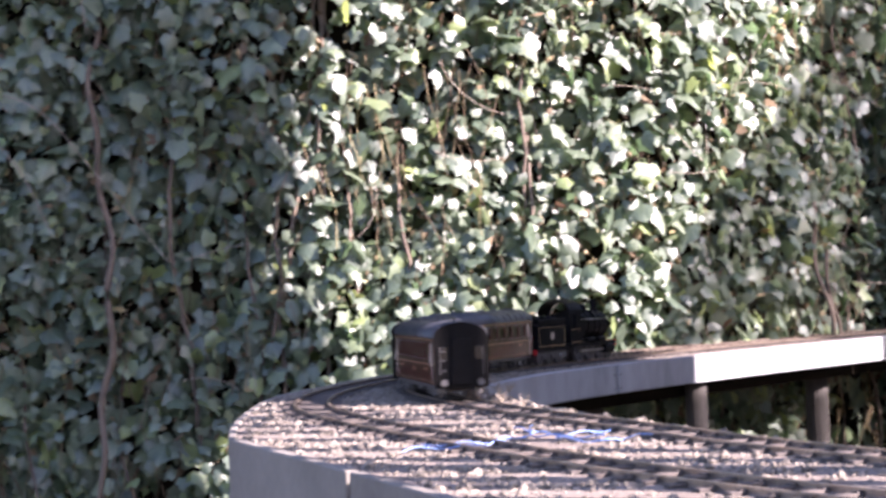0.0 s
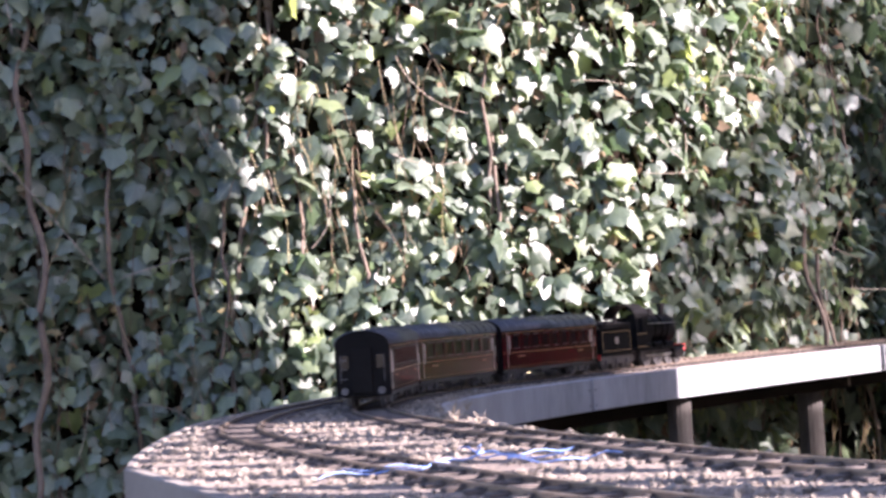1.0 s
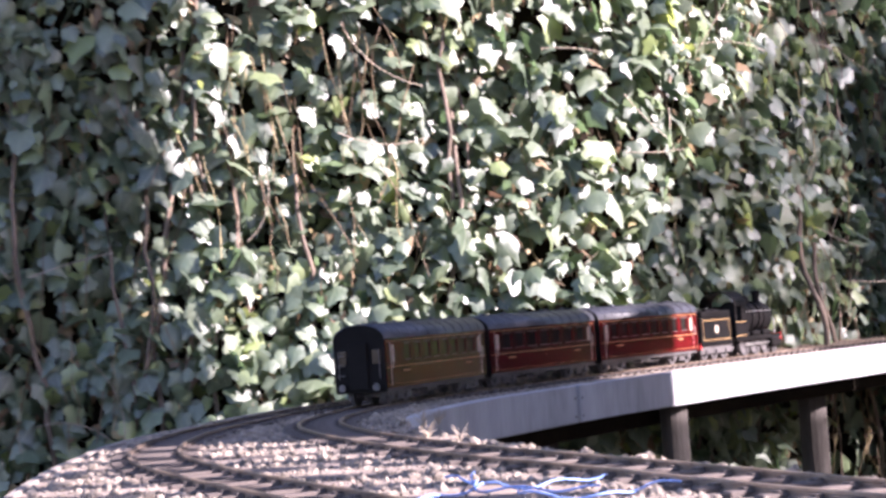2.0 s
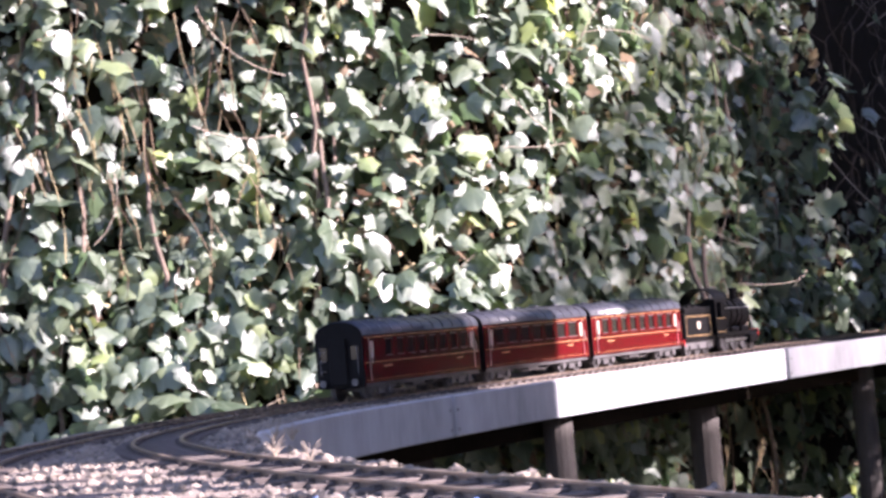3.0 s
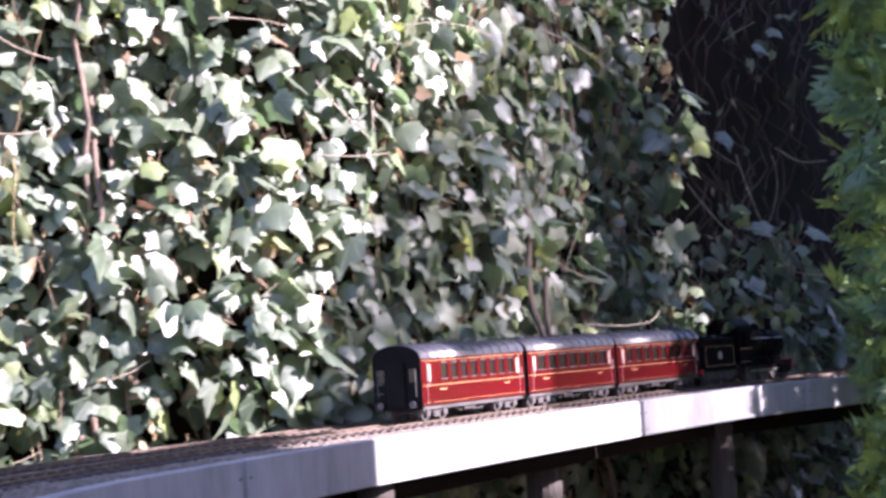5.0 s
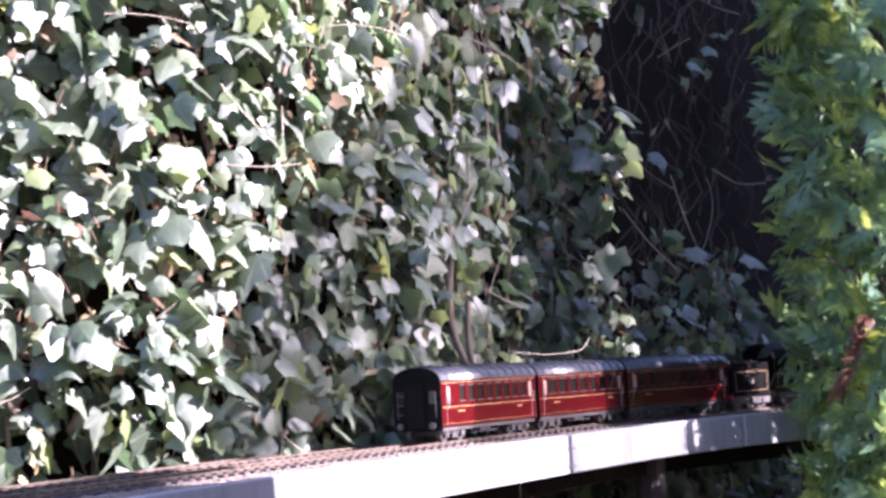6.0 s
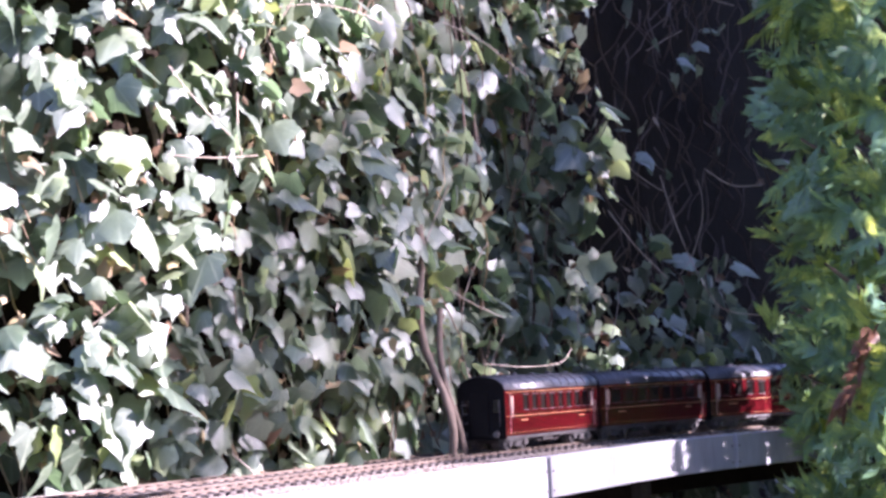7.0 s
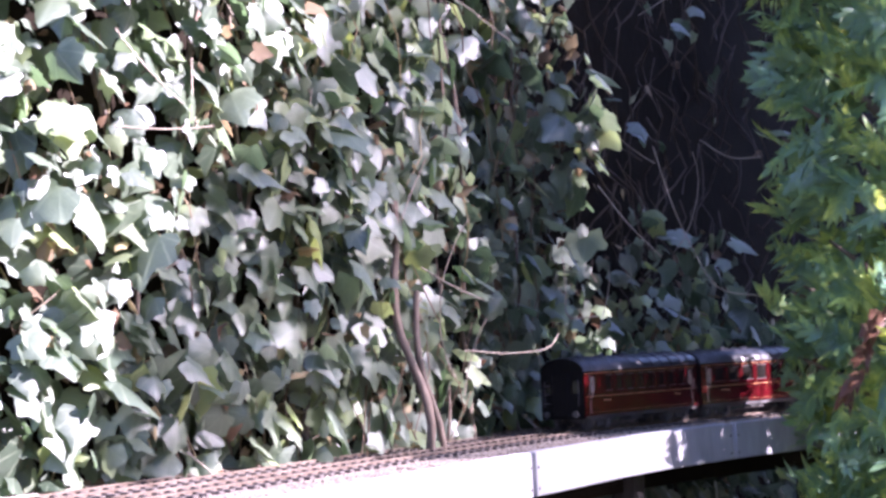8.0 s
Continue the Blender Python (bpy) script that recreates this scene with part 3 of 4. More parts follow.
for pl in leaf_places(8500, rng):
    p, n, size, tilt, yaw, twist = pl
    mt = np.array(leaf_matrix(p - n * .012, n, size * .6, tilt, yaw * 2, twist * 3))
    v = LEAF.copy()
    v[:, 2] *= rng.uniform(.5, 3.0)
    v[:, 0] *= rng.uniform(.35, 1)
    V.append(v @ mt[:3, :3].T + mt[:3, 3])
    Fc.append(LEAF_F + k)
    k += len(LEAF)
tagged(link("withered_leaves", arrays("withered_leaves", np.concatenate(V).tolist(), np.concatenate(Fc).tolist(), DRY, True), ivy, "withered tan and yellow leaves"), kind="stuff")


# ---- conifer ----
def conifer(x, y, r, height):
    """Clipped conifer: trunk, limbs and flat sprays of scale leaves."""
    t = thing("conifer", "dense bright green clipped conifer with scaly sprays", "conifer tree", at=(x, y, -.75))
    bm = bmesh.new()
    rod(bm, (0, 0, -.05), (0, 0, height * .9), .05, .012, 12)
    part("trunk", bm, STEM, t, "brown trunk")
    rg = np.random.default_rng(21)
    spray, faces = [], []
    fan = [(0, .6, .4, 0)] + [(s, .09 * k + (.045 if s > 0 else 0), .42 - .035 * k, .68 - .03 * k) for k in range(8) for s in (-1, 1)]
    for s, x0, ln, a in fan:
        d = np.array([math.cos(a * s), math.sin(a * s), 0]) if s else np.array([1., 0, 0])
        q = np.array([-d[1], d[0], 0])
        b = len(spray)
        o = np.array([x0, 0, 0])
        spray += [o - q * .018, o + d * ln * .5 - q * .030, o + d * ln, o + d * ln * .5 + q * .030, o + q * .018]
        faces += [(b, b + 1, b + 3, b + 4), (b + 1, b + 2, b + 3)]
    spray = np.array(spray)
    spray[:, 2] = -.30 * spray[:, 0] ** 2 - .12 * np.abs(spray[:, 1])
    V, Fc, lines, k = [], [], [], 0
    unit = lambda v: v / np.linalg.norm(v)
    for _ in range(1500):  # each branch end carries a flat fan of sprays
        a, z = rg.uniform(0, 2 * math.pi), rg.uniform(.02, height)
        out = r * (1 - .25 * (z / height) ** 12) * (1 + .22 * noise.noise(Vector((math.cos(a) * 2, math.sin(a) * 2, z * 5))) + .16 * noise.noise(Vector((math.cos(a) * 4, math.sin(a) * 4, z * 13))))
        o, tan = np.array([math.cos(a), math.sin(a), 0]), np.array([-math.sin(a), math.cos(a), 0])
        p = o * (out - abs(rg.normal(0, .035))) + [0, 0, z]
        f = unit(o * rg.uniform(.3, 1) + tan * rg.normal(0, .5) + np.array([0, 0, rg.uniform(-.9, .7)]))
        s = unit(np.cross(o * .8 + rg.normal(0, .5, 3), f))
        big = rg.uniform(.7, 1.25)
        for j in range(11):
            u = j / 10
            turn = (0 if j == 10 else (1 if j % 2 else -1) * rg.uniform(.45, .85))
            g = unit(f * math.cos(turn) + s * math.sin(turn) + rg.normal(0, .14, 3) + np.array([0, 0, -.15]))
            side = unit(s - g * s.dot(g) + rg.normal(0, .12, 3))
            sc = big * (.040 - .012 * u) * rg.uniform(.8, 1.15)
            V.append((spray[:, :1] * g + spray[:, 1:2] * side + spray[:, 2:] * np.cross(g, side)) * sc + p + f * (u - .75) * .07 * big)
            Fc += [tuple(i + k for i in ff) for ff in faces]
            k += len(spray)
    link("foliage", arrays("foliage", np.concatenate(V).tolist(), Fc, CONIFER), t, "scaly green sprays")
    rr = random.Random(3)
    for _ in range(70):
        a, z = rr.uniform(0, 6.28), rr.uniform(.1, height)
        o = r * .9 * (1 - .25 * (z / height) ** 12)
        lines.append([((0, 0, z - .12), .008), ((o * .5 * math.cos(a), o * .5 * math.sin(a), z - .04), .005), ((o * math.cos(a), o * math.sin(a), z), .002)])
    for line in lines:
        link("limb", tube_mesh("limb", [line], STEM), t)
    V, Fc, k = [], [], 0
    for _ in range(34):
        z = .75 + .09 + rr.uniform(-.06, .05)
        a = 3.80 + 2.6 * (z - .82) + rr.uniform(-.05, .05)
        p = np.array([r * 1.03 * math.cos(a), r * 1.03 * math.sin(a), z])
        f = np.array([math.cos(a), math.sin(a), rr.uniform(-1.2, .1)])
        f /= np.linalg.norm(f)
        s = np.cross([rr.uniform(-1, 1), rr.uniform(-1, 1), 1], f)
        s /= np.linalg.norm(s)
        V.append((spray[:, :1] * f + spray[:, 1:2] * s + spray[:, 2:] * np.cross(f, s)) * .034 + p)
        Fc += [tuple(i + k for i in ff) for ff in faces]
        k += len(spray)
    link("dead_spray", arrays("dead_spray", np.concatenate(V).tolist(), Fc, DEAD), t, "rust-brown dead spray")
    return t


conifer(1.505, 4.31, .172, 1.5)


# ---- grass and flowers at the foot of the ivy ----
def blades(count, x0, x1, y0, y1, h0, h1, seed):
    rg = random.Random(seed)
    vs, fs = [], []
    for _ in range(count):
        p = Vector((rg.uniform(x0, x1), rg.uniform(y0, y1), -.76))
        a, h = rg.uniform(0, 6.28), rg.uniform(h0, h1)
        d, w = Vector((math.cos(a), math.sin(a), 0)), rg.uniform(.002, .004)
        s = Vector((-d.y, d.x, 0)) * w
        lean = rg.uniform(.2, .8)
        b = len(vs)
        for u in (0, .4, .75):
            q = p + d * (lean * h * u * u) + Vector((0, 0, h * u * (1 - .25 * lean * u)))
            vs += [q - s * (1 - u), q + s * (1 - u)]
        vs.append(p + d * (lean * h) + Vector((0, 0, h * (1 - .35 * lean))))
        fs += [(b, b + 1, b + 3, b + 2), (b + 2, b + 3, b + 5, b + 4), (b + 4, b + 5, b + 6)]
    return arrays("grass", vs, fs, GRASS)


tagged(new("grass", blades(2600, -1.6, -.2, 3.0, 3.85, .25, .62, 2)), "long tangled grass below the ivy", "grass", kind="stuff")


def tuft(x, y, seed):
    rg = random.Random(seed)
    lines = []
    for _ in range(9):
        a, h = rg.uniform(0, 6.28), rg.uniform(.006, .016)
        lines.append([((x, y, TOP - .001), .0005), ((x + .003 * math.cos(a), y + .003 * math.sin(a), TOP + h * .6), .0004), ((x + .008 * math.cos(a), y + .008 * math.sin(a), TOP + h), .0002)])
    tagged(new("straw_tuft", tube_mesh("straw_tuft", lines, TWIG, 3)), "small tuft of dry straw-coloured grass on the deck", "grass tuft", "straw tufts")


for k, (tx, ty) in enumerate(((.045, 2.66), (.03, 2.74), (.04, 2.5), (.06, 2.42), (.052, 2.80), (.062, 2.71), (.05, 2.86))):
    tuft(tx, ty, k)


def flower(x, y, z):
    t = thing("flower", "small yellow star-shaped flower on a thin stalk", "flower", "yellow flowers", at=(x, y, -.75))
    me = tube_mesh("stalk", [[((.02, .0, -.02), .002), ((.01, 0, (z + .75) * .5), .0017), ((0, 0, z + .75), .0014)]], GRASS)
    link("stalk", me, t, "thin green stalk")
    for k in range(6):
        bm = bmesh.new()
        a = k * math.pi / 3 + .3
        d, s = Vector((math.cos(a), -.35, math.sin(a))), Vector((-math.sin(a), 0, math.cos(a)))
        o = Vector((0, 0, z + .75))
        v = [bm.verts.new(o + q) for q in (d * .002, d * .011 + s * .0042, d * .021, d * .011 - s * .0042)]
        bm.faces.new(v)
        r = bmesh.ops.extrude_face_region(bm, geom=bm.faces[:])
        for e in r["geom"]:
            if isinstance(e, bmesh.types.BMVert):
                e.co.y += .0008
        bmesh.ops.recalc_face_normals(bm, faces=bm.faces)
        part("petal", bm, YELLOW, t, "yellow petal")
    return t


flower(-.84, 3.78, .03)
flower(-.70, 3.7, -.33)


# ---- rolling stock: x ahead, z from the rail ----
def wheelset(name, parent, x, r, z=None, spokes=False, material=None):
    bm = bmesh.new()
    rod(bm, (0, -GAUGE / 2 - .002, 0), (0, GAUGE / 2 + .002, 0), .0018, n=8)
    for s in (-1, 1):
        y = s * GAUGE / 2
        rod(bm, (0, y - .0022, 0), (0, y + .0022, 0), r, n=20)
        rod(bm, (0, y - s * .0034, 0), (0, y - s * .0022, 0), r + .0012, n=20)
        for k in range(8 if spokes else 4):
            a = k * 2 * math.pi / (8 if spokes else 4)
            rod(bm, (math.cos(a) * r * .25, y + s * .0026, math.sin(a) * r * .25), (math.cos(a) * r * .86, y + s * .0026, math.sin(a) * r * .86), .0011, n=4)
    o = part(name, bm, material or IRON, parent)
    o.location = (x, 0, r if z is None else z)
    return o


def bogie(parent, x, wheels):
    bm = bmesh.new()
    for s in (-1, 1):
        box(bm, -.030, .030, s * .0235 - .0018, s * .0235 + .0018, .0095, .0155, .0008)
        for w in (-.021, .021):
            box(bm, w - .0045, w + .0045, s * .0245 - .0028, s * .0245 + .0028, .0055, .0135, .0008)
        box(bm, -.007, .007, s * .0245 - .0022, s * .0245 + .0022, .004, .012, .0008)
    box(bm, -.004, .004, -.022, .022, .012, .0175)
    b = part("bogie", bm, IRON, parent, "dark iron bogie")
    b.location = (x, 0, 0)
    for w in (-.021, .021):
        wheels.append((wheelset("wheelset", b, w, .0105), .0105))
    return b


L, HW, Z0, Z1 = .274, .032, .0185, .0735


def coach(label, style, seed):
    """A corridor coach: pierced crimson sides, black ends with gangways, ribbed roof."""
    t = thing("passenger_coach", label, "railway coach", "coaches of the train")
    wheels = []
    rg = random.Random(seed)
    w0, w1 = .0478, .0668
    n = {"saloon": 8, "compartment": 7, "brake": 8}[style]
    for s in (-1, 1):
        spans, x = [], -L / 2 + (.045 if style == "brake" else .026)
        x_end = L / 2 - .026
        pitch = (x_end - x) / n
        ww = pitch * (.62 if style != "compartment" else .72)
        for k in range(n):
            spans.append((x + pitch * k + (pitch - ww) / 2, x + pitch * k + (pitch + ww) / 2))
        bm = bmesh.new()
        y0, y1 = (HW - .0022, HW) if s > 0 else (-HW, -HW + .0022)
        box(bm, -L / 2, L / 2, y0, y1, Z0, w0)
        box(bm, -L / 2, L / 2, y0, y1, w1, Z1)
        edge = -L / 2
        for a, b in spans + [(L / 2, L / 2)]:
            box(bm, edge, a, y0, y1, w0, w1)
            edge = b
        bmesh.ops.remove_doubles(bm, verts=bm.verts, dist=1e-6)
        p = part("side", bm, CRIMSON, t, "glossy crimson side")
        for k, (a, b) in enumerate(spans):
            g = bmesh.new()
            yy = s * (HW - .0016)
            box(g, a - .0005, b + .0005, yy - .0004, yy + .0004, w0 - .0005, w1 + .0005)
            part("window_pane", g, GLASS, p)
            f = bmesh.new()
            box(f, a, b, s * HW - .0003, s * HW + .0003, w0 - .0006, w0 + .0004)
            box(f, a, b, s * HW - .0003, s * HW + .0003, w1 - .0006, w1 + .0006)
            part("window_frame", f, IRON, p)
        for z, h in ((.0410, .0008), (w1 + .0030, .0007), (Z0 + .003, .0003)):
            g = bmesh.new()
            box(g, -L / 2 + .003, L / 2 - .003, s * HW - .0004, s * HW + .0005, z, z + h)
            part("lining", g, LINING, p, "yellow lining stripe")
        g = bmesh.new()
        rod(g, (.0, s * HW - .0006, .034), (.0, s * (HW + .0006), .034), .0028, n=12)
        part("crest", g, LINING, p, "small gilt crest")
        for x0, wd in ((-.085, .018), (.085, .014)):
            g = bmesh.new()
            box(g, x0 - wd / 2, x0 + wd / 2, s * HW - .0004, s * HW + .0005, .0352, .0366)
            part("lettering", g, LINING, p, "tiny gilt bar of lettering")
        for x0 in (-L / 2 + .014, L / 2 - .014):
            g = bmesh.new()
            box(g, x0 - .0005, x0 + .0005, s * HW, s * (HW + .0004), Z0 + .002, w1 + .002)
            rod(g, (x0 + .004, s * (HW + .001), .040), (x0 + .004, s * (HW + .001), .054), .0006, n=6)
            part("door", g, BRIGHT, p, "door edge and bright grab handle")
            # lit door window: the brightness is put into the cream colour
            g = bmesh.new()
            xd = x0 + (.0055 if x0 < 0 else -.0055)
            box(g, xd - .0032, xd + .0032, s * HW - .0004, s * HW + .0004, w0 - .001, w1 - .001, .0003)
            part("door_window", g, CREAM, p, "door window, its lit look put into a cream colour")
    for s in (-1, 1):
        e = bmesh.new()
        prof = [(-HW, Z0 - .004), (HW, Z0 - .004), (HW, Z1)] + [(HW * math.cos(a), Z1 + .0165 * math.sin(a)) for a in [math.pi * k / 12 for k in range(1, 12)]] + [(-HW, Z1)]
        loops = [[e.verts.new((s * (L / 2 + w), y, z)) for y, z in prof] for w in (-.002, .0008)]
        e.faces.new(loops[1])
        e.faces.new(loops[0])
        for k in range(len(prof)):
            k2 = (k + 1) % len(prof)
            e.faces.new((loops[0][k], loops[0][k2], loops[1][k2], loops[1][k]))
        bmesh.ops.recalc_face_normals(e, faces=e.faces)
        end = part("end_wall", e, BLACK, t, "matt black end wall")
        g = bmesh.new()
        x0, x1 = sorted((s * (L / 2 + .0008), s * (L / 2 + .0052)))
        for k in range(3):
            f = .0012 * (k % 2)
            box(g, x0 + (x1 - x0) * k / 3, x0 + (x1 - x0) * (k + 1) / 3, -.0115 + f, .0115 - f, .018, .071 - f, .0007)
        part("gangway", g, BLACK, end, "black concertina gangway")
        for yy in (-.0215, .0215):
            g = bmesh.new()
            rod(g, (s * (L / 2), yy, .0205), (s * (L / 2 + .005), yy, .0205), .0017, n=8)
            rod(g, (s * (L / 2 + .0045), yy, .0205), (s * (L / 2 + .0060), yy, .0205), .0042, n=14)
            part("buffer", g, IRON, end)
        for yy in (-.0255, .0255):
            g = bmesh.new()
            rod(g, (s * (L / 2 + .0022), yy, .03), (s * (L / 2 + .0022), yy, .062), .0006, n=6)
            part("handrail", g, IRON, end)
        for k in range(3):
            g = bmesh.new()
            box(g, *sorted((s * (L / 2 + .0004), s * (L / 2 + .0034))), .0185, .0265, .034 + .011 * k, .0352 + .011 * k)
            part("step", g, IRON, end)
        if style == "brake" and s < 0:
            for yy in (-.0215, .0215):
                g = bmesh.new()
                box(g, -L / 2 - .0014, -L / 2 - .0004, yy - .0055, yy + .0055, .046, .062, .0004)
                part("end_window", g, GLASS, end)
    r = bmesh.new()
    N = 14
    rows = []
    for x in (-L / 2 + .0008, L / 2 - .0008):
        rows.append([r.verts.new((x, (HW + .0012) * math.cos(math.pi * k / N), Z1 - .0006 + .0180 * math.sin(math.pi * k / N) ** .85)) for k in range(N + 1)])
    for k in range(N):
        r.faces.new((rows[0][k], rows[0][k + 1], rows[1][k + 1], rows[1][k]))
    for row in rows:
        r.faces.new(row)
    bmesh.ops.recalc_face_normals(r, faces=r.faces)
    roof = part("roof", r, ROOF, t, "dusty grey ribbed roof", smooth=True)
    for k in range(11):
        x = -L / 2 + .018 + k * (L - .036) / 10
        g = bmesh.new()
        pr = [g.verts.new((x + d, (HW + .0012 + h) * math.cos(math.pi * i / N), Z1 - .0006 + (.0180 + h) * math.sin(math.pi * i / N) ** .85)) for d, h in ((-.0009, -.0004), (-.0009, .0007), (.0009, .0007), (.0009, -.0004)) for i in range(N + 1)]
        for j in range(3):
            for i in range(N):
                g.faces.new((pr[j * (N + 1) + i], pr[j * (N + 1) + i + 1], pr[(j + 1) * (N + 1) + i + 1], pr[(j + 1) * (N + 1) + i]))
        bmesh.ops.recalc_face_normals(g, faces=g.faces)
        part("roof_rib", g, ROOF, roof)
    for k in range(5):
        x = -L / 2 + .035 + k * (L - .07) / 4
        g = bmesh.new()
        box(g, x - .004, x + .004, -.006, .000, Z1 + .0166, Z1 + .0196, .001)
        part("ventilator", g, ROOF, roof)
    u = bmesh.new()
    box(u, -L / 2 + .001, L / 2 - .001, -HW + .004, HW - .004, Z0 - .003, Z0 + .0015)
    for s in (-1, 1):
        box(u, -L / 2 + .001, L / 2 - .001, s * (HW - .0035) - .001, s * (HW - .0035) + .001, Z0 - .005, Z0)
        for x0, x1 in ((-.05, .05),):
            rod(u, (x0, s * .022, Z0 - .003), (x0 + .02, s * .022, .0085), .0009, n=5)
            rod(u, (x0 + .02, s * .022, .0085), (x1 - .02, s * .022, .0085), .0009, n=5)
            rod(u, (x1 - .02, s * .022, .0085), (x1, s * .022, Z0 - .003), .0009, n=5)
        box(u, -.022, .006, s * .02 - .006, s * .02 + .006, .0085, Z0 - .002, .001)
    rod(u, (.022, -.012, .012), (.022, .012, .012), .0045, n=10)
    part("underframe", u, IRON, t, "dark iron underframe with battery boxes")
    fl = bmesh.new()
    box(fl, -L / 2 + .003, L / 2 - .003, -.003, .003, Z0 + .002, .052)
    part("partition", fl, CREAM, t, "pale inner partition")
    for x in (-.094, .094):
        bogie(t, x, wheels)
    return t, wheels


def tender():
    t = thing("tender", "black lined tender with coal load", "tender", "engine of the train")
    wheels = []
    bm = bmesh.new()
    box(bm, -.046, .046, -.029, .029, .021, .058, .0012)
    body = part("tank", bm, BLACK, t, "black tank side")
    bm = bmesh.new()
    for s in (-1, 1):
        box(bm, -.044, .044, s * .0285 - .001, s * .0285 + .001, .058, .066, .0006)
    part("coal_rail", bm, BLACK, body)
    bm = bmesh.new()
    rg = random.Random(6)
    for _ in range(70):
        bmesh.ops.create_icosphere(bm, subdivisions=1, radius=rg.uniform(.003, .0055), matrix=Matrix.Translation((rg.uniform(-.036, .036), rg.uniform(-.022, .022), .058 + rg.uniform(0, .009))))
    part("coal", bm, BLACK, t, "heaped black coal")
    for s in (-1, 1):
        g = bmesh.new()
        for z in (.0265, .0535):
            box(g, -.041, .041, s * .029 - .0003, s * .029 + .0004, z, z + .0007)
        for x in (-.041, .0403):
            box(g, x, x + .0007, s * .029 - .0003, s * .029 + .0004, .0265, .0542)
        part("lining", g, LINING, body, "thin lining")
        g = bmesh.new()
        rod(g, (0, s * .0288, .041), (0, s * .0298, .041), .0055, n=14)
        part("crest", g, CREAM, body, "pale crest")
        g = bmesh.new()
        box(g, -.048, .048, s * .0255 - .001, s * .0255 + .001, .0085, .021)
        for x in (-.03, 0, .03):
            box(g, x - .004, x + .004, s * .027 - .002, s * .027 + .002, .008, .0145, .0006)
        part("frame", g, IRON, t, "iron frame")
    bm = bmesh.new()
    box(bm, -.050, .050, -.030, .030, .0195, .0215)
    part("footplate", bm, BLACK, t)
    bm = bmesh.new()
    box(bm, -.0515, -.0495, -.029, .029, .015, .0225)
    bb = part("buffer_beam", bm, RED, t, "red buffer beam")
    for yy in (-.0215, .0215):
        g = bmesh.new()
        rod(g, (-.051, yy, .0195), (-.0565, yy, .0195), .0017, n=8)
        rod(g, (-.056, yy, .0195), (-.0575, yy, .0195), .0042, n=14)
        part("buffer", g, IRON, bb)
    for x in (-.03, 0, .03):
        wheels.append((wheelset("wheelset", t, x, .0115), .0115))
    return t, wheels


def engine():
    t = thing("steam_locomotive", "black steam locomotive with brass fittings", "locomotive", "engine of the train")
    wheels = []
    bm = bmesh.new()
    rod(bm, (-.030, 0, .052), (.048, 0, .050), .0215, .0185, 28)
    for x in (-.012, .008, .030):
        rod(bm, (x, 0, .0512), (x + .0015, 0, .0512), .0212, n=28)
    boiler = part("boiler", bm, BLACK, t, "black boiler with bands")
    bm = bmesh.new()
    rod(bm, (.048, 0, .0495), (.072, 0, .0495), .0198, n=28)
    rod(bm, (.072, 0, .0495), (.0745, 0, .0495), .0175, .015, n=24)
    rod(bm, (.0745, 0, .0495), (.0775, 0, .0495), .002, n=8)
    sb = part("smokebox", bm, BLACK, t, "black smokebox with door")
    bm = bmesh.new()
    rod(bm, (.060, 0, .067), (.060, 0, .071), .009, .0065, 18)
    rod(bm, (.060, 0, .071), (.060, 0, .083), .0058, .0062, 18)
    rod(bm, (.060, 0, .083), (.060, 0, .0855), .0076, .0072, 18)
    part("chimney", bm, BLACK, sb, "black chimney")
    bm = bmesh.new()
    bmesh.ops.create_uvsphere(bm, u_segments=16, v_segments=10, radius=.0075, matrix=Matrix.Translation((.022, 0, .0735)) @ Matrix.Diagonal((1, 1, .9, 1)))
    rod(bm, (.022, 0, .067), (.022, 0, .0735), .009, .0075, 16)
    part("dome", bm, BLACK, boiler, "black dome")
    bm = bmesh.new()
    for y in (-.003, .003):
        rod(bm, (-.014, y, .07), (-.014, y, .079), .0018, n=8)
    part("safety_valve", bm, BRIGHT, boiler, "bright safety valves")
    bm = bmesh.new()
    box(bm, -.030, -.004, -.0225, .0225, .030, .066, .004)
    part("firebox", bm, BLACK, boiler)
    bm = bmesh.new()
    box(bm, -.0312, -.0300, -.0277, .0277, .025, .068)
    cab = part("cab", bm, BLACK, t, "black cab with side openings")
    for s in (-1, 1):
        bm = bmesh.new()
        outline = [(-.064, .025), (-.030, .025), (-.030, .068), (-.044, .068), (-.044, .047), (-.058, .047), (-.058, .068), (-.064, .068)]
        bm.faces.new([bm.verts.new((x, s * .0285 - .0008, z)) for x, z in outline])
        for e in bmesh.ops.extrude_face_region(bm, geom=bm.faces[:])["geom"]:
            if isinstance(e, bmesh.types.BMVert):
                e.co.y += .0016
        bmesh.ops.recalc_face_normals(bm, faces=bm.faces)
        part("cab_side", bm, BLACK, cab)
    bm = bmesh.new()
    rows = [[bm.verts.new((x, .031 * math.cos(math.pi * k / 12), .0665 + .020 * math.sin(math.pi * k / 12) + w)) for k in range(13)] for x, w in ((-.068, 0), (-.027, 0), (-.027, .0012), (-.068, .0012))]
    for j in range(4):
        a, b = rows[j], rows[(j + 1) % 4]
        for k in range(12):
            bm.faces.new((a[k], a[k + 1], b[k + 1], b[k]))
    bmesh.ops.recalc_face_normals(bm, faces=bm.faces)
    part("cab_roof", bm, BLACK, cab, "arched black cab roof")
    bm = bmesh.new()
    box(bm, -.066, .078, -.029, .029, .0235, .0255)
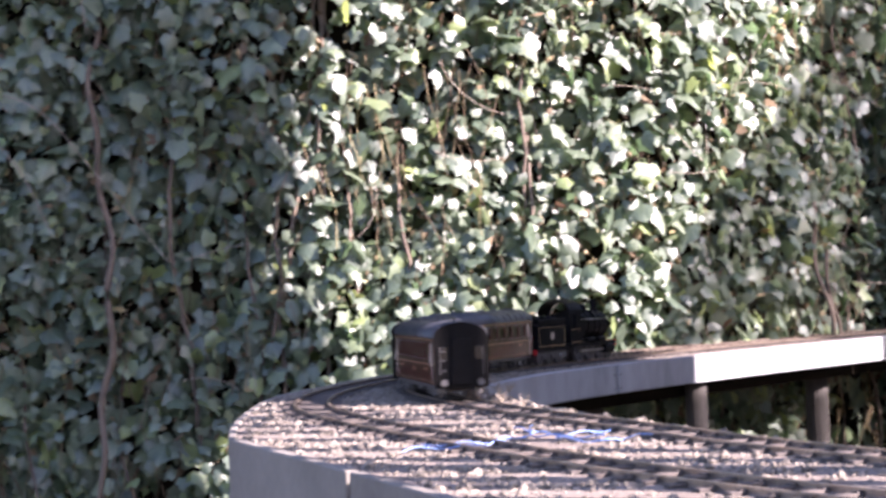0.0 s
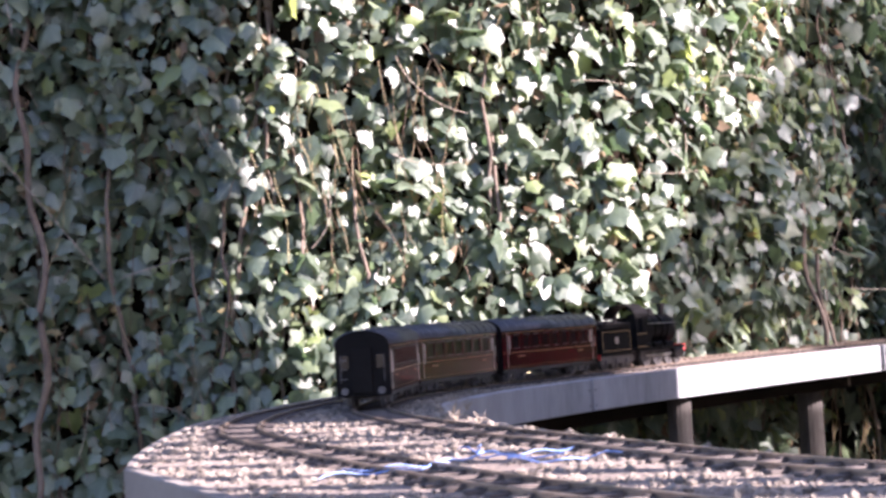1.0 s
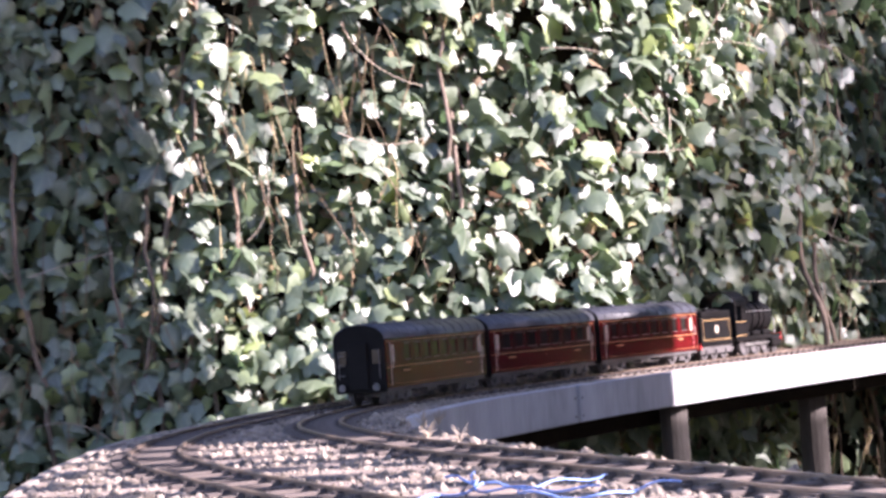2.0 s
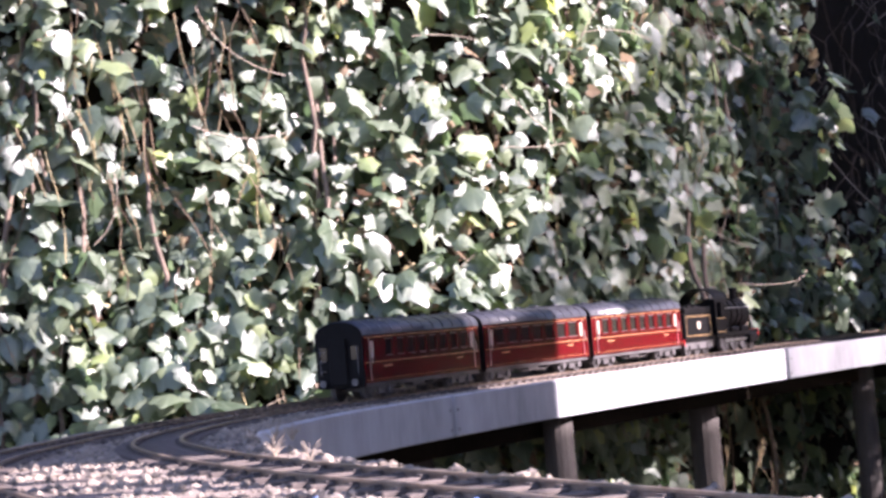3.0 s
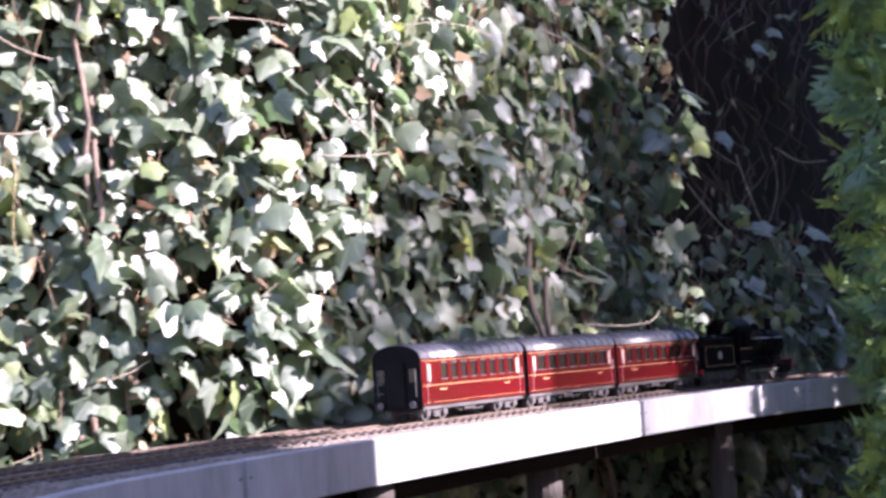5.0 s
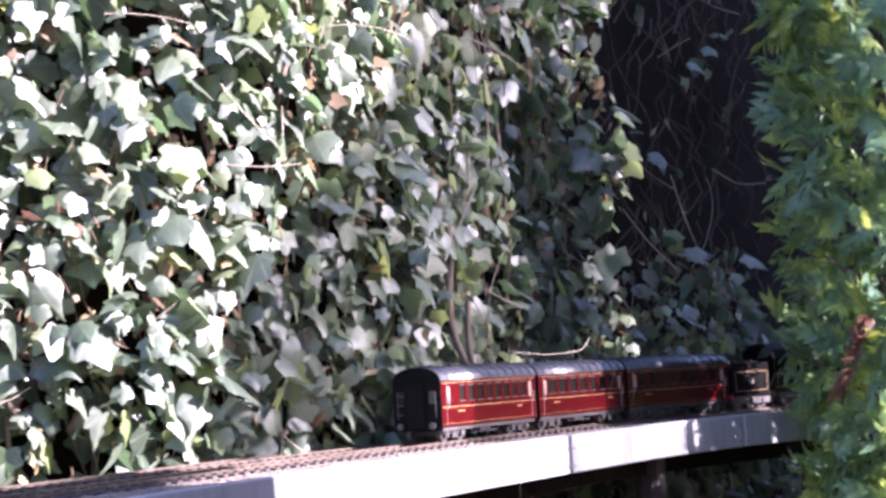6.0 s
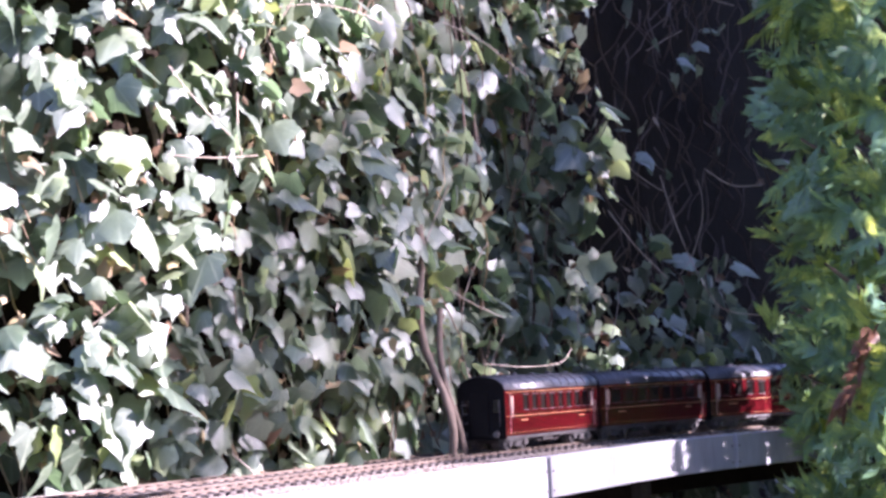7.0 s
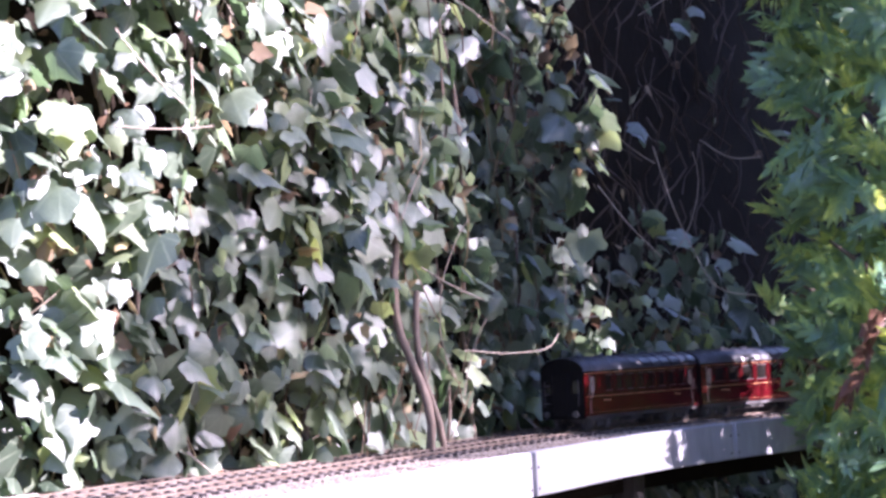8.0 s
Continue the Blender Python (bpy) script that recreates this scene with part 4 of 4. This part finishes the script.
    for s in (-1, 1):
        box(bm, -.066, .078, s * .029 - .0008, s * .029 + .0008, .0205, .0256)
        for x in (-.028, .006, .04):
            box(bm, x - .013, x + .013, s * .0235 - .0035, s * .0235 + .0035, .0255, .032, .0015)
    part("running_plate", bm, BLACK, t, "black running plate with splashers")
    bm = bmesh.new()
    for s in (-1, 1):
        rod(bm, (-.028, s * .0225, .0585), (.070, s * .0205, .0575), .0006, n=6)
        for x in (-.02, .02, .066):
            rod(bm, (x, s * .019, .0575), (x, s * .0222, .058), .0007, n=5)
        rod(bm, (.077, s * .020, .027), (.077, s * .020, .046), .0011, n=6)
    part("handrail", bm, BRIGHT, t, "bright handrails")
    for s in (-1, 1):
        bm = bmesh.new()
        box(bm, .046, .072, s * .0265 - .0055, s * .0265 + .0055, .0085, .0215, .002)
        rod(bm, (.044, s * .0265, .015), (.074, s * .0265, .015), .0055, n=14)
        part("cylinder", bm, BLACK, t, "black cylinder block")
        bm = bmesh.new()
        box(bm, -.030, .044, s * .0245 - .0008, s * .0245 + .0008, .0125, .0155, .0004)
        rod(bm, (-.002, s * .0262, .0140), (.046, s * .0262, .0150), .0011, n=6)
        part("side_rod", bm, BRIGHT, t, "bright steel rods")
        g = bmesh.new()
        box(g, -.062, -.032, s * .0293 - .0003, s * .0293 + .0003, .0270, .0277)
        box(g, -.062, -.032, s * .0293 - .0003, s * .0293 + .0003, .0450, .0457)
        part("lining", g, LINING, cab, "thin lining")
    bm = bmesh.new()
    box(bm, .078, .0805, -.029, .029, .0165, .0265)
    bb = part("buffer_beam", bm, RED, t, "red buffer beam")
    for yy in (-.0215, .0215):
        g = bmesh.new()
        rod(g, (.0805, yy, .021), (.087, yy, .021), .0018, n=8)
        rod(g, (.0865, yy, .021), (.0885, yy, .021), .0043, n=14)
        part("buffer", g, BRIGHT, bb)
    bm = bmesh.new()
    box(bm, -.062, .074, -.0135, .0135, .010, .0235)
    part("frame", bm, IRON, t)
    for x in (-.028, .006, .04):
        wheels.append((wheelset("driving_wheelset", t, x, .0165, spokes=True), .0165))
    wheels.append((wheelset("leading_wheelset", t, .066, .0098), .0098))
    return t, wheels


def taller(ob, k):
    """Stretch the parts that do not roll: the engine stands above the coaches."""
    for o in ob.children_recursive:
        if "wheel" not in o.name:
            for v in o.data.vertices:
                v.co.z *= k


rear, rear_w = coach("crimson brake coach with lined sides and black end", "brake", 1)
middle, middle_w = coach("crimson corridor coach with curtained windows", "compartment", 2)
first, first_w = coach("crimson saloon coach with a row of windows", "saloon", 3)
tend, tend_w = tender()
loco, loco_w = engine()
taller(tend, 1.1)
taller(loco, 1.16)
# where each one's middle runs, in metres ahead of the train's tail, with half its wheelbase
TRAIN = [(rear, rear_w, .143, .094), (middle, middle_w, .429, .094), (first, first_w, .715, .094), (tend, tend_w, .915, .03), (loco, loco_w, 1.040, .034)]
TAIL = [(0, 1.655), (.5, 1.80), (1.0, 1.94), (2.5, 2.432), (3.5, 2.71), (4.5, 3.006), (5.2, 3.211), (6.5, 3.553), (7.5, 3.806), (8.0, 3.95)]


def tail(t):
    """Metres from the track's start to the train's tail: a smooth run through the rows."""
    n = len(TAIL)
    k = max(j for j in range(n - 1) if TAIL[j][0] <= t)
    slope = lambda j: (TAIL[min(j + 1, n - 1)][1] - TAIL[max(j - 1, 0)][1]) / (TAIL[min(j + 1, n - 1)][0] - TAIL[max(j - 1, 0)][0])
    (t0, a), (t1, b) = TAIL[k], TAIL[k + 1]
    h, u = t1 - t0, (t - t0) / (t1 - t0)
    return a * (1 + 2 * u) * (1 - u) ** 2 + h * slope(k) * u * (1 - u) ** 2 + b * u * u * (3 - 2 * u) + h * slope(k + 1) * u * u * (u - 1)


def riding(s, half):
    a, b = along(s - half), along(s + half)
    return Matrix.Translation((a + b) / 2) @ pose(0, 0, 0, 0, 0, math.degrees(math.atan2(b.y - a.y, b.x - a.x)))


def motions():
    for ob, wheels, ahead, half in TRAIN:
        walk(ob, [(k / 10, riding(tail(k / 10) + ahead, half)) for k in range(81)])
        for w, r in wheels:
            at = w.location.copy()
            rows = []
            for k in range(241):
                turn = (tail(k / 30) - tail(0)) / r
                rows.append((k / 30, Matrix.Translation(at) @ Matrix.Rotation(turn, 4, "Y")))
            walk(w, rows)


motions()
